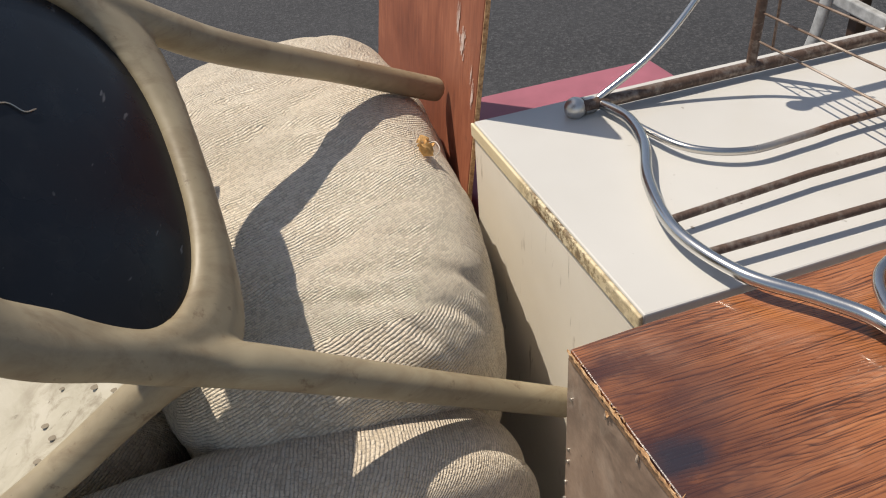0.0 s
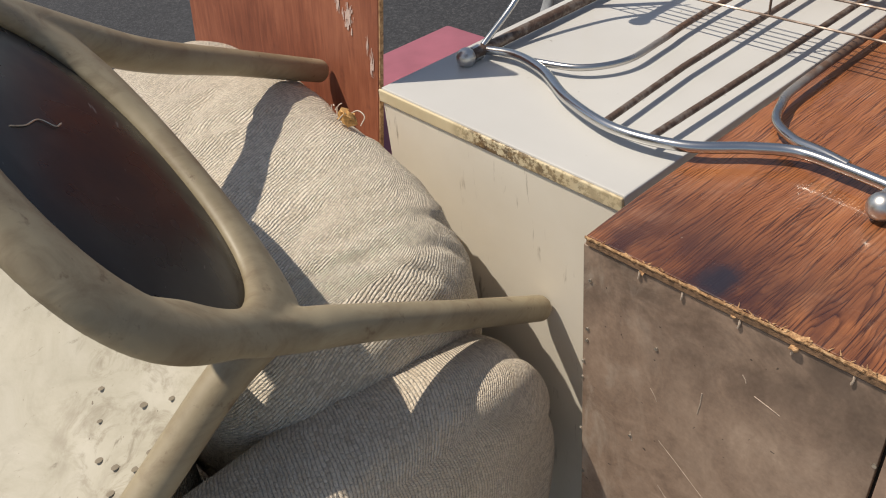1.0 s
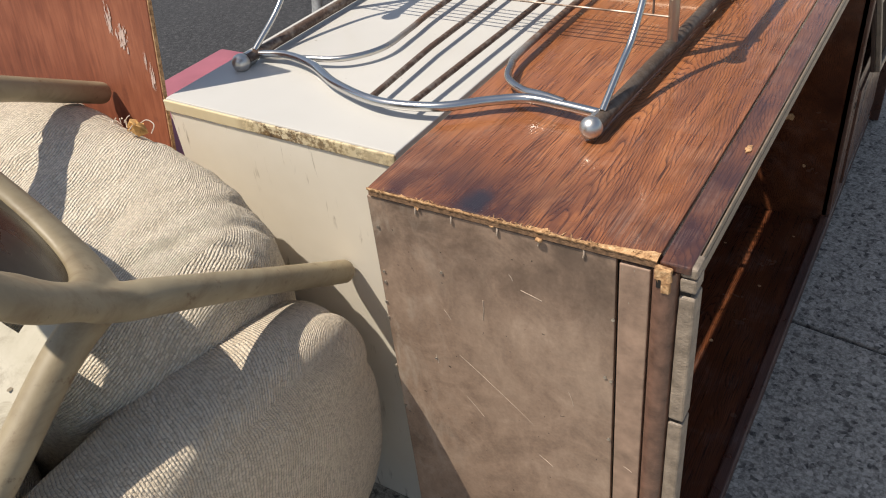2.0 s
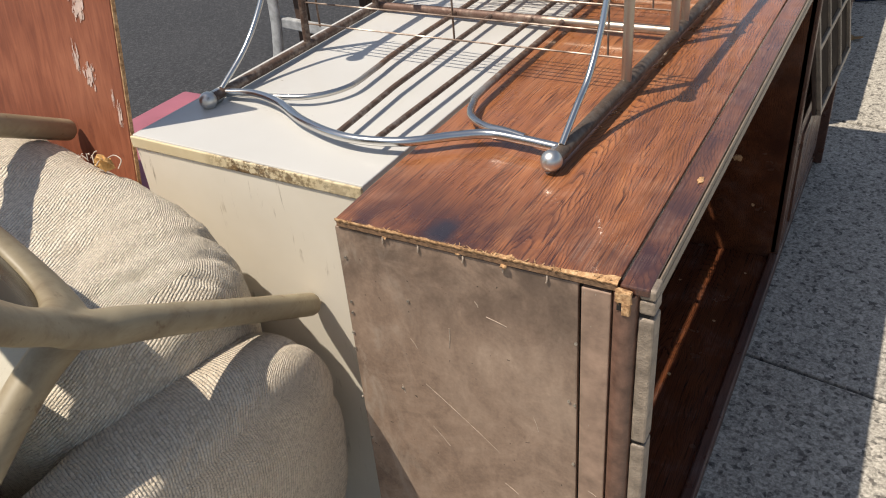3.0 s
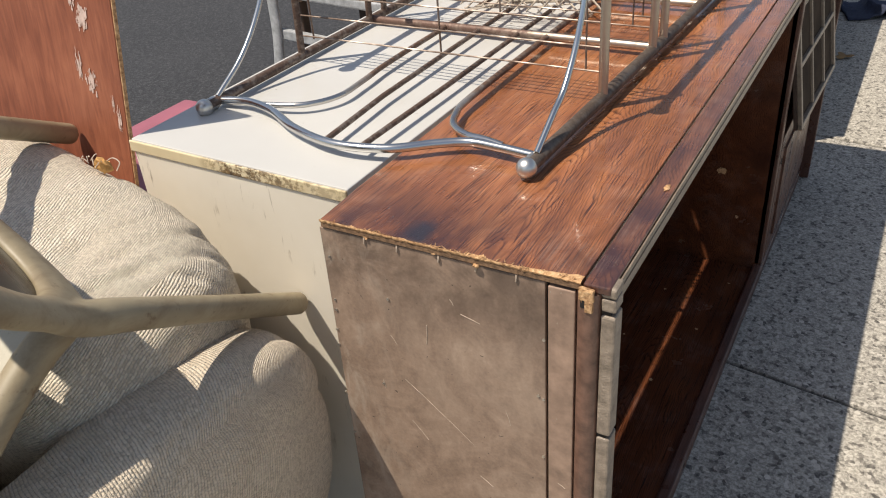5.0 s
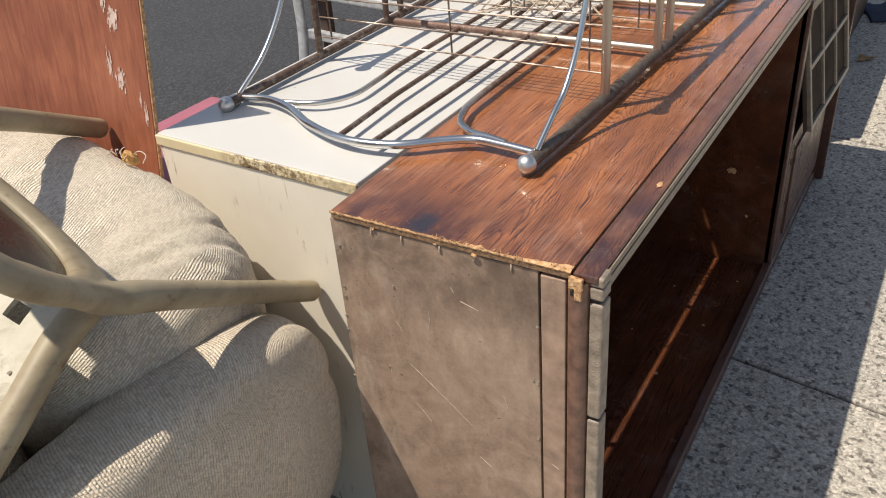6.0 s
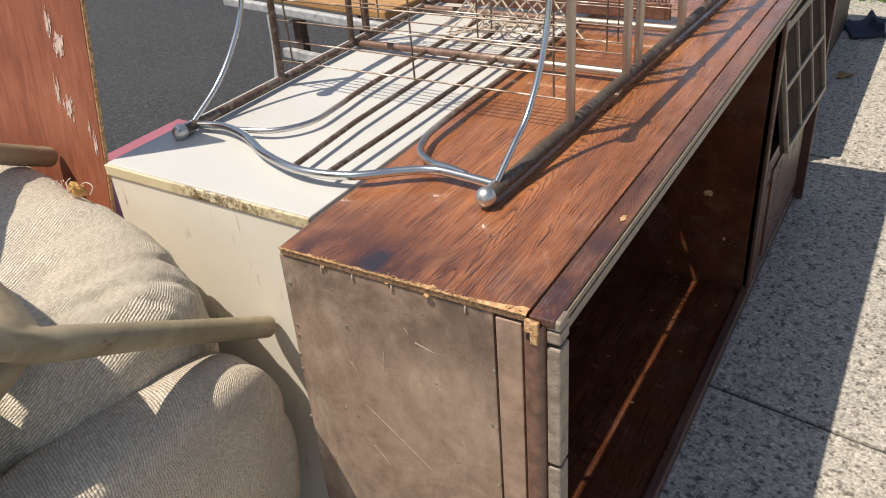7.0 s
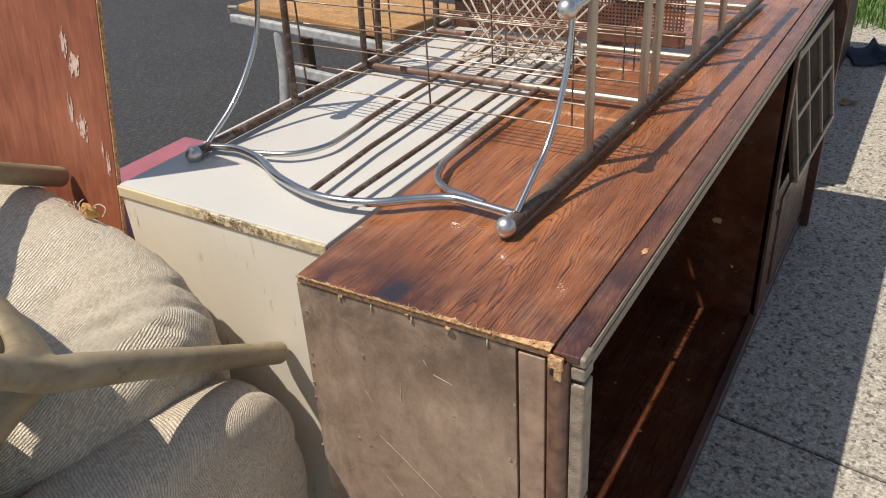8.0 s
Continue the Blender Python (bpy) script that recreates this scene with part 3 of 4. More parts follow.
part("corner_post", corner_post(), POSTWOOD, unit, "rounded dark wood corner post", smooth=50)
for z0, z1 in ((0.846, 0.861), (0.0, 0.2), (0.207, 0.4), (0.407, 0.607), (0.614, 0.818), (0.825, 0.844)):
    part("pilaster_block", box(0.4275, 0.447, 0.0045, 0.034, z0, z1, 0.003, 2), PILASTER, unit)
part("pilaster_core", box(0.428, 0.440, 0.008, 0.03, 0.0, 0.83, 0), GAPSHADE, unit)
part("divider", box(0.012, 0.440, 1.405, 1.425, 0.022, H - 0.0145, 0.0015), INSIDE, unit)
part("far_end_panel", box(0.0, 0.478, L - 0.03, L - 0.012, 0.0, H - 0.002, 0.003), TRIMWOOD, unit)


def torn_edge():
    """The splintered core along the near top edge."""
    bm = bmesh.new()
    n = 150
    rows = []
    for i in range(n + 1):
        x = 0.402 * i / n
        big = 0.5 + 0.5 * noise.noise(Vector((x * 22, 1.3, 0)))
        tear = 0.0018 + 0.004 * max(0, noise.noise(Vector((x * 60, 0, 2)))) + 0.015 * max(0, (x - 0.29) / 0.11) ** 1.4 * (0.6 + 0.4 * big) + (0.004 if abs(x - 0.255) < 0.010 else 0)
        jag = 0.0016 * noise.noise(Vector((x * 260, 4, 0)))
        rows.append([bm.verts.new(p) for p in (
            (x, tear + jag, H + 0.0008), (x, tear * 0.4, H + 0.0012 + jag * 0.5), (x, 0.0003 + jag, H - 0.001),
            (x, 0.0006 + jag, H - 0.0022 + jag), (x, 0.002, H - 0.0042 - abs(jag)), (x, 0.0045, H - 0.005))])
    for a, b in zip(rows, rows[1:]):
        for k in range(5):
            bm.faces.new((a[k], a[k + 1], b[k + 1], b[k]))
    return bm


part("core_edge", box(0.001, 0.4015, 0.0018, 0.0036, H - 0.0122, H - 0.003, 0.0005, 1), COREWOOD, unit)
part("torn_edge", torn_edge(), CHIP, unit, "splintered raw chipboard edge")
for x, y, z, s in ((0.256, 0.0, 0.851, 0.0035), (0.265, 0.004, 0.865, 0.0035), (0.245, 0.003, 0.865, 0.0025), (0.08, 0.001, 0.852, 0.002), (0.19, 0.001, 0.852, 0.002)):
    bm = ball((x, y, z), s, (1.6, 0.6, 0.8))
    for v in bm.verts:
        v.co += Vector((noise.noise(v.co * 300), noise.noise(v.co * 310 + Vector((5, 0, 0))), noise.noise(v.co * 290))) * 0.0022
    part("splinter", bm, CHIP, unit)
bm = box(0.4005, 0.4215, -0.005, 0.0026, H - 0.0235, H - 0.0055, 0.002, 2)
for p in (box(0.4095, 0.4195, -0.0055, 0.003, H - 0.041, H - 0.021, 0.002, 2), box(0.4025, 0.407, -0.0045, 0.003, H - 0.030, H - 0.021, 0.001, 2)):
    bump_me = bpy.data.meshes.new("notch")
    p.to_mesh(bump_me)
    p.free()
    bm.from_mesh(bump_me)
    bpy.data.meshes.remove(bump_me)
for v in bm.verts:
    v.co += Vector((noise.noise(v.co * 160), noise.noise(v.co * 170) * 0.4, noise.noise(v.co * 150))) * 0.003
part("raw_notch", bm, CHIP, unit, "raw orange broken wood corner")
# black block in place of the broken corner's shaded hole
part("hole", box(0.4035, 0.4115, -0.0042, 0.001, H - 0.034, H - 0.02, 0), GAPSHADE, unit)
for k in range(34):
    x = 0.402 * random.random() ** 0.7
    p = Vector((x, 0.002 + random.uniform(0, 0.003), H + 0.0005))
    d = Vector((random.uniform(-1, 1), random.uniform(-0.8, 0.8), random.uniform(0.0, 0.5))).normalized() * random.uniform(0.003, 0.009)
    part("splinter", tube([p, p + d * 0.6, p + d], lambda s: 0.0009 * (1.1 - s), 5), CHIP, unit)
bm = ball((0.429, 0.279, H - 0.0005), 0.004, (0.9, 2.2, 0.4))
for v in bm.verts:
    v.co += Vector((noise.noise(v.co * 200), noise.noise(v.co * 210), 0.3 * noise.noise(v.co * 190))) * 0.005
part("splinter", bm, CHIP, unit)
for x, z in ((0.002, 0.72), (-0.006, 0.629), (-0.010, 0.524), (-0.005, 0.434), (0.001, 0.70), (-0.004, 0.66), (0.006, 0.80), (0.351, 0.755), (0.350, 0.648),
             (0.349, 0.534), (0.342, 0.652), (0.363, 0.838), (0.377, 0.840), (0.073, 0.575), (0.103, 0.75), (0.372, 0.79), (0.372, 0.62)):
    part("nail", tube([(x, 0.006, z), (x + 0.0005, 0.0022, z)], 0.0023, 9), STEEL, unit)


for x0, z0, x1, z1, r in ((0.166, 0.721, 0.163, 0.685, 0.0008), (0.209, 0.780, 0.214, 0.771, 0.0007), (0.225, 0.759, 0.255, 0.751, 0.0006), (0.116, 0.599, 0.171, 0.556, 0.0005),
                          (0.171, 0.556, 0.232, 0.505, 0.0004), (0.099, 0.681, 0.109, 0.665, 0.0005), (0.073, 0.582, 0.076, 0.566, 0.0008), (0.12, 0.513, 0.148, 0.48, 0.0005),
                          (0.29, 0.60, 0.297, 0.575, 0.0005), (0.24, 0.44, 0.262, 0.425, 0.0006), (0.373, 0.49, 0.385, 0.484, 0.0006)):
    y = 0.0039 if x1 < 0.353 else 0.0019
    part("scratch", tube([(x0, y, z0), ((x0 + x1) / 2 + 0.001, y, (z0 + z1) / 2), (x1, y, z1)], r, 6), SCRAPED, unit)
for x in (0.075, 0.13, 0.197, 0.254, 0.313):
    bm = tube(curve([(x, 0.0035, 0.8505), (x + 0.0008, 0.0018, 0.846), (x - 0.0006, 0.0026, 0.840)], 4), 0.0012, 6, wobble=0.6)
    part("staple", bm, SCRAPED, unit)


def lattice_door():
    """Hangs out at its lower edge and at its far side."""
    w, h, t = 0.53, 0.345, 0.021
    ey, ez = Vector((0.014, 0.475, 0)).normalized(), Vector((-0.058, 0.0, 0.34)).normalized()
    ex = ey.cross(ez).normalized()
    ez = ex.cross(ey)
    m = Matrix.Translation((0.486, 1.47, 0.455)) @ Matrix((ex, ey, ez)).transposed().to_4x4()

    def piece(name, a, mat, parent, label="", bevel=0.002):
        bm = box(*a, bevel)
        bmesh.ops.transform(bm, matrix=m, verts=bm.verts)
        return part(name, bm, mat, parent, label)

    door = piece("lattice_door", (-0.02, -0.009, 0.0, w, 0.0, h), DARKWOOD, unit, "door with a grid of dark panes, hanging loose")
    for a in ((0.0, w, h - t, h), (0.0, w, 0.0, t * 0.7), (0.0, t * 0.8, t * 0.7, h - t), (w - t, w, t * 0.7, h - t)):
        piece("door_frame", (-0.009, 0.003, *a), TAUPE, door)
    ys, zs = [0.18, 0.352], [0.178]
    for z in zs:
        piece("muntin", (-0.009, 0.002, t * 0.8, w - t, z - 0.007, z + 0.007), TAUPE, door)
    for y in ys:
        piece("muntin", (-0.009, 0.001, y - 0.006, y + 0.006, t * 0.7, h - t), TAUPE, door)
    gy, gz = [t * 0.8] + ys + [w - t], [t * 0.7] + zs + [h - t]
    for a, b in zip(gy, gy[1:]):
        for c, d in zip(gz, gz[1:]):
            piece("pane", (-0.0085, -0.006, a + 0.006, b - 0.006, c + 0.007, d - 0.007), PANE, door, bevel=0.0005)


lattice_door()
lower_door = part("lower_door", box(0.432, 0.449, 1.44, 2.09, 0.045, 0.435, 0.003), TRIMWOOD, unit)
part("door_panel", box(0.449, 0.455, 1.50, 2.03, 0.095, 0.385, 0.006, 2), TRIMWOOD, lower_door)
# a black disc gives the keyhole its shade
part("lock_hole", tube([(0.446, 1.462, 0.36), (0.4505, 1.462, 0.36)], 0.009, 12), GAPSHADE, lower_door)
part("stile", box(0.425, 0.448, 1.405, 1.437, 0.04, H - 0.03, 0.003), TRIMWOOD, unit)

for x, y, z, s in ((0.30, 1.403, 0.33, 0.012), (0.36, 1.403, 0.19, 0.005), (0.22, 1.2, 0.0235, 0.004), (0.35, 1.05, 0.0235, 0.004), (0.30, 0.8, 0.0235, 0.005), (0.38, 1.3, 0.0235, 0.004), (0.18, 0.95, 0.0235, 0.003)):
    bm = ball((x, y, z), s, (1.0, 0.15 if y > 1.4 else 1.0, 0.9 if y > 1.4 else 0.25))
    for v in bm.verts:
        v.co += Vector((noise.noise(v.co * 120), 0, noise.noise(v.co * 130))) * s * 0.6
    part("wood_chip", bm, CHIP, unit)

# ---- white cabinet beside it ----
white = thing("white_cabinet", (-0.26, 0.7, 0), "worn white laminate cabinet with a cream edge", "cabinet")


def tipped(bm):
    for v in bm.verts:
        v.co.z -= 0.0025 + 0.021 * v.co.x if v.co.z > 0.4 else 0.0
    return bm


part("top", tipped(box(-0.492, -0.0165, 0.0965, 1.3, H - 0.022, H, 0.0025)), WHITE, white)
part("edging", tipped(box(-0.493, -0.0165, 0.0912, 0.0962, H - 0.0225, H - 0.0015, 0.002)), EDGE, white, "cream edging strip, flaked and rusty")
part("body", tipped(box(-0.489, -0.019, 0.0942, 1.295, 0.0, H - 0.0225, 0.003)), SIDE, white)

# ---- baker's rack lying across both ----
rack = thing("wire_rack", (-0.1, 0.9, H), "chrome and wire baker's rack lying down, rusted", "rack")
RZ, UZ, XL, XR = 0.884, 1.158, -0.436, 0.232
part("end_tube", tube(curve([(-0.434, 0.274, RZ), (-0.372, 0.283, RZ + 0.002), (-0.298, 0.264, RZ + 0.002), (-0.212, 0.219, RZ), (-0.108, 0.190, RZ), (-0.013, 0.205, RZ), (0.055, 0.250, RZ), (0.104, 0.275, RZ), (0.16, 0.274, RZ), (0.226, 0.266, RZ)], 10), 0.0078, 12), CHROME, rack, "bright curved chrome tube", smooth=60)
part("loop_rod", tube(curve([(-0.40, 0.279, RZ), (-0.33, 0.288, RZ), (-0.262, 0.311, RZ), (-0.223, 0.37, RZ), (-0.224, 0.46, RZ), (-0.232, 0.6, RZ), (-0.232, 1.12, RZ)], 8), 0.0055, 9), LOOPMETAL, rack, smooth=60)
part("loop_rod", tube(curve([(0.165, 0.276, RZ + 0.003), (0.125, 0.287, RZ + 0.003), (0.086, 0.299, RZ), (0.047, 0.328, RZ), (0.028, 0.372, RZ), (0.018, 0.43, RZ), (0.016, 0.65, RZ), (0.018, 1.12, RZ)], 8), 0.0065, 9), LOOPMETAL, rack, smooth=60)
part("straight_rod", tube([(-0.128, 0.195, RZ), (-0.142, 0.4, RZ), (-0.150, 1.12, RZ)], 0.0052, 8), RUSTY, rack, smooth=60)
part("straight_rod", tube([(-0.056, 0.2, RZ), (-0.052, 0.5, RZ), (-0.05, 1.12, RZ)], 0.0052, 8), RUSTY, rack, smooth=60)


def rail(x, z, y0, y1, r, mat, slant=0.0):
    pts = [(x + slant * (y1 - y0) * k / 24, y0 + (y1 - y0) * k / 24, z) for k in range(25)]
    return part("long_rail", tube(pts, r, 16), mat, rack, smooth=60)


def right_x(y):
    """The right rail runs outwards a little."""
    return XR + 0.034 * (y - 0.232)



rail(XL, RZ + 0.001, 0.245, 1.72, 0.0095, RUSTY)
rail(XR, RZ + 0.001, 0.232, 1.72, 0.0112, DARKRAIL, 0.034)
rail(XL + 0.01, UZ, 0.44, 1.6, 0.0095, POST)
rail(XR, UZ, 0.45, 1.6, 0.0095, CHROME, 0.034)
for x, y, z in ((XL - 0.004, 0.236, RZ - 0.001), (XR - 0.004, 0.226, RZ - 0.001), (XL + 0.01, 0.43, UZ), (XR, 0.438, UZ)):
    foot = part("ball_foot", ball((x, y, z), 0.0165), PITTED, rack, "dull steel ball end", smooth=180)
    part("collar", tube([(x, y + 0.013, z), (x, y + 0.03, z)], 0.0125, 12), PITTED, foot, smooth=50)
part("side_rod", tube(curve([(-0.437, 0.272, 0.892), (-0.437, 0.352, 0.940), (-0.435, 0.412, 1.0), (-0.432, 0.452, 1.066), (-0.428, 0.468, 1.155)], 8), 0.0052, 10), CHROME, rack, smooth=60)
part("side_rod", tube(curve([(0.232, 0.255, 0.895), (0.232, 0.316, 0.931), (0.233, 0.364, 0.961), (0.234, 0.412, 1.02), (0.235, 0.440, 1.084), (0.235, 0.455, 1.155)], 8), 0.0052, 10), CHROME, rack, smooth=60)


def wire_shelf(y, rows, post_r=0.0085, xs=(-0.40, -0.092, 0.203), low=0.928):
    shelf = part("shelf_frame", tube([(right_x(y), y - 0.012, RZ), (right_x(y), y - 0.012, UZ)], post_r, 14), POST, rack, "wire shelf, now upright", smooth=60)
    part("shelf_post", tube([(XL, y, RZ - 0.004), (XL + 0.012, y, UZ)], post_r * 0.9, 8, wobble=0.1), RUSTY, shelf, smooth=60)
    for k in range(rows):
        z = low + (UZ - 0.012 - low) * k / (rows - 1)
        part("shelf_wire", tube([(XL + 0.006, y, z + 0.002), (-0.1, y + 0.002, z - 0.001), (right_x(y) - 0.004, y - 0.004, z)], 0.0018, 6), WIRE, shelf)
    for x in xs:
        part("cross_wire", tube([(x, y + 0.005, low - 0.004), (x, y + 0.005, UZ)], 0.002, 6), WIRE, shelf)
    return shelf


wire_shelf(0.533, 6)
wire_shelf(0.795, 5)
wire_shelf(0.86, 4)
wire_shelf(1.13, 4, 0.0095)
wire_shelf(1.33, 4)
for y, m in ((0.806, COPPER), (1.12, COPPER), (1.6, COPPER)):
    part("crossbar", tube([(XL, y + 0.002, RZ), (-0.1, y + 0.002, RZ), (right_x(y), y, RZ)], 0.0088, 14), m, rack, smooth=60)


def perforated_sheet(x0, x1, z0, z1, y, pitch=0.0088):
    bm = bmesh.new()
    nx, nz = int((x1 - x0) / pitch), int((z1 - z0) / pitch)
    ang = [math.pi * k / 4 for k in range(8)]
    sq = [(1, 0), (1, 1), (0, 1), (-1, 1), (-1, 0), (-1, -1), (0, -1), (1, -1)]
    for i in range(nx):
        for j in range(nz):
            cx, cz = x0 + pitch * (i + 0.5), z0 + pitch * (j + 0.5)
            out = [bm.verts.new((cx + a * pitch / 2, y, cz + b * pitch / 2)) for a, b in sq]
            hole = [bm.verts.new((cx + math.cos(a) * pitch * 0.33, y, cz + math.sin(a) * pitch * 0.33)) for a in ang]
            for k in range(8):
                n = (k + 1) % 8
                bm.faces.new((out[k], out[n], hole[n], hole[k]))
    bmesh.ops.remove_doubles(bm, verts=bm.verts, dist=0.0003)
    geom = bmesh.ops.extrude_face_region(bm, geom=bm.faces[:])
    bmesh.ops.translate(bm, verts=[v for v in geom["geom"] if isinstance(v, bmesh.types.BMVert)], vec=(0, 0.002, 0))
    return bm


part("perforated_shelf", perforated_sheet(-0.36, 0.225, 0.93, 1.2, 1.16), PERF, rack, "browned perforated steel shelf")
part("shelf_lip", box(-0.4, 0.228, 1.148, 1.156, 0.893, 0.93, 0.002), PERF, rack)


def lattice_wires():
    bm = bmesh.new()
    for k in range(9):
        x = -0.27 + 0.03 * k
        w = [random.uniform(-0.02, 0.02) for _ in range(4)]
        tube(curve([(x, 0.93 + w[0], 0.893), (x + 0.06, 0.95 + w[1], 0.955), (x + 0.13, 0.97 + w[2], 1.03)], 4), 0.0022, 5, bm)
        tube(curve([(x + 0.12, 0.96 + w[3], 0.893), (x + 0.05, 0.97 + w[0], 0.95), (x - 0.02, 0.99 + w[1], 1.03)], 4), 0.0022, 5, bm)
    for k in range(6):
        w = [random.uniform(-0.03, 0.03) for _ in range(3)]
        tube(curve([(-0.24 + w[0], 0.92 + w[1], 0.893), (-0.1 + w[1], 0.96 + w[0], 0.895 + abs(w[2]) * 0.5), (0.0 + w[2], 1.0 + w[0], 0.9)], 5), 0.002, 5, bm)
    return bm


part("lattice", lattice_wires(), CREAMWIRE, rack, "bent criss-cross wire lattice")

# ---- dark cupboard, and beyond it an unseen low chest added for its shadow ----
far = thing("dark_cupboard", (-0.26, 1.65, 0), "dark brown wooden cupboard with a pale top", "cupboard")
part("carcass", box(-0.50, -0.03, 1.34, 1.95, 0, 0.93, 0.004), DARKWOOD, far)
part("cupboard_top", box(-0.51, -0.02, 1.33, 1.96, 0.931, 0.952, 0.004), SIDE, far, "pale worn top")
# stays out of view; front edge and height set the far shadow's edge
chest = thing("shadow_chest", (0.0, 3.2, 0), "unseen dark brown low chest, added to cast a shadow on the pavement", "chest")
part("carcass", box(-0.35, 0.33, 2.3, 4.25, 0, 0.58, 0.01), DARKWOOD, chest)
part("lid", box(-0.36, 0.335, 2.29, 4.26, 0.581, 0.605, 0.006), TRIMWOOD, chest)

# ---- red plywood board ----
BR, EZ, EX = Vector((-0.591, 0.010, 0.0)), Vector((0.100, 0.105, 1.0)), Vector((-0.81, 0.085, 0.0))
BN = EX.cross(EZ).normalized()
BN = BN if BN.y > 0 else -BN


def board_mesh(u0, u1, z0, z1, front, back, bevel=0.0015):
    bm = bmesh.new()
    vs = [bm.verts.new(BR + EX * u + EZ * z + BN * d) for d in (front, back) for u, z in ((u0, z0), (u1, z0), (u1, z1), (u0, z1))]
    for f in ((0, 1, 2, 3), (7, 6, 5, 4), (0, 4, 5, 1), (1, 5, 6, 2), (2, 6, 7, 3), (3, 7, 4, 0)):
        bm.faces.new([vs[k] for k in f])
    bmesh.ops.bevel(bm, geom=bm.edges, offset=bevel, segments=1, affect="EDGES")
    return bm


board = thing("plywood_board", (-1.0, 0.1, 0), "red-stained plywood board leaning upright", "board")
part("panel", board_mesh(0.0, 1.0, 0.0, 1.2, 0.0, 0.009), PLY, board)
part("raw_edge", board_mesh(-0.004, 0.0, 0.0, 1.2, 0.001, 0.008, 0.0006), CHIP, board)


def smear(u, z, w, h, seed):
    """A torn-edged film of paint with gaps."""
    bm = bmesh.new()
    n = 30
    for i in range(n):
        for j in range(n):
            a, b = (i + 0.5) / n * 2 - 1, (j + 0.5) / n * 2 - 1
            if a * a + b * b + 0.9 * noise.noise(Vector((a * 3.2 + seed * 7, b * 1.5, seed))) + 0.9 * noise.noise(Vector((a * 9, b * 3 + seed, 3))) > 0.33:
                continue
            q = [(a + s / n, b + t / n) for s, t in ((-1, -1), (1, -1), (1, 1), (-1, 1))]
            bm.faces.new([bm.verts.new(BR + EX * (u + c * w) + EZ * (z + d * h) - BN * 0.0012) for c, d in q])
    bmesh.ops.remove_doubles(bm, verts=bm.verts, dist=0.0001)
    return bm


def board_uz(p):
    """Board coordinates of a place on it."""
    z = p[2]
    q = Vector(p) - BR - EZ * z
    return q.x / EX.x, z


for (px, pz), w, h, s in (((-0.582, 0.958), 0.026, 0.030, 1), ((-0.612, 0.985), 0.014, 0.034, 5), ((-0.572, 1.075), 0.030, 0.030, 2), ((-0.592, 1.11), 0.016, 0.03, 6),
                          ((-0.518, 0.90), 0.010, 0.030, 3), ((-0.528, 0.93), 0.006, 0.02, 4)):
    u, z = board_uz((px, 0, pz))
    part("paint_smear", smear(u, z, w, h, s), PAINT, board)

# ---- cushions and the armchair base under them ----
chair_base = thing("armchair_base", (-0.42, -0.45, 0), "beige upholstered armchair seat under the cushions", "armchair")


def put_cushion(name, at, turn, half, power, mat, label, cat, wrinkle, seed, parent=None, dents=(), folds=()):
    bm = cushion(half, power, wrinkle=wrinkle, seed=seed, dents=dents, folds=folds)
    me = bpy.data.meshes.new(name)
    bm.to_mesh(me)
    bm.free()
    me.materials.append(mat)
    for p in me.polygons:
        p.use_smooth = True
    ob = new(name, me)
    ob.matrix_world = pose(*at, *turn)
    if parent is not None:
        ob.parent = parent
        ob.matrix_parent_inverse = Matrix.Translation(-parent.location)
    elif label:
        tagged(ob, label, cat)
    return ob


put_cushion("seat_block", (-0.45, -0.47, 0.22), (0, 0, 0), (0.34, 0.46, 0.21), 7, FABRIC2, "", "", 0.004, 5, chair_base)
BACK_DENTS = ((0.22, 0.04, 0.10, 0.020), (-0.02, -0.05, 0.12, 0.012))
BACK_FOLDS = ((0.20, 0.235, 0.15, 0.07, 0.007, 0.0045), (0.26, 0.24, 0.235, 0.10, 0.006, 0.004), (0.31, 0.22, 0.28, 0.03, 0.007, 0.005),
              (0.36, 0.20, 0.30, -0.06, 0.008, 0.0045), (0.40, 0.14, 0.31, 0.02, 0.006, 0.004), (0.12, 0.24, 0.09, 0.12, 0.006, 0.0035), (0.03, 0.22, -0.06, -0.02, 0.011, 0.004))
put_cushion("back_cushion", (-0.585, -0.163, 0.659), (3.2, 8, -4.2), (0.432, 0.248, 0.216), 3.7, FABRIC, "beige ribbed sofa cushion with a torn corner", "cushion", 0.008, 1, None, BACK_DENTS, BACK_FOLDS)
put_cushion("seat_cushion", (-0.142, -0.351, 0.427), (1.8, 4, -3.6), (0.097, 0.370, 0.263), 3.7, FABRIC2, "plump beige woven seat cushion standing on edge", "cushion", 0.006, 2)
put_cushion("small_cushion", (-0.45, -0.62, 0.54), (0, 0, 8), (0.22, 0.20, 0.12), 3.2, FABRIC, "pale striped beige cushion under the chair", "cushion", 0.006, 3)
tuft = thing("foam_tuft", (-0.475, 0.01, 0.855), "yellow foam and torn threads at a cushion corner", "foam")
bm = ball((-0.474, 0.012, 0.862), 0.012, (1.4, 0.9, 0.9))
for v in bm.verts:
    v.co += Vector((noise.noise(v.co * 90), noise.noise(v.co * 95), noise.noise(v.co * 100))) * 0.012
part("foam", bm, FOAM, tuft)
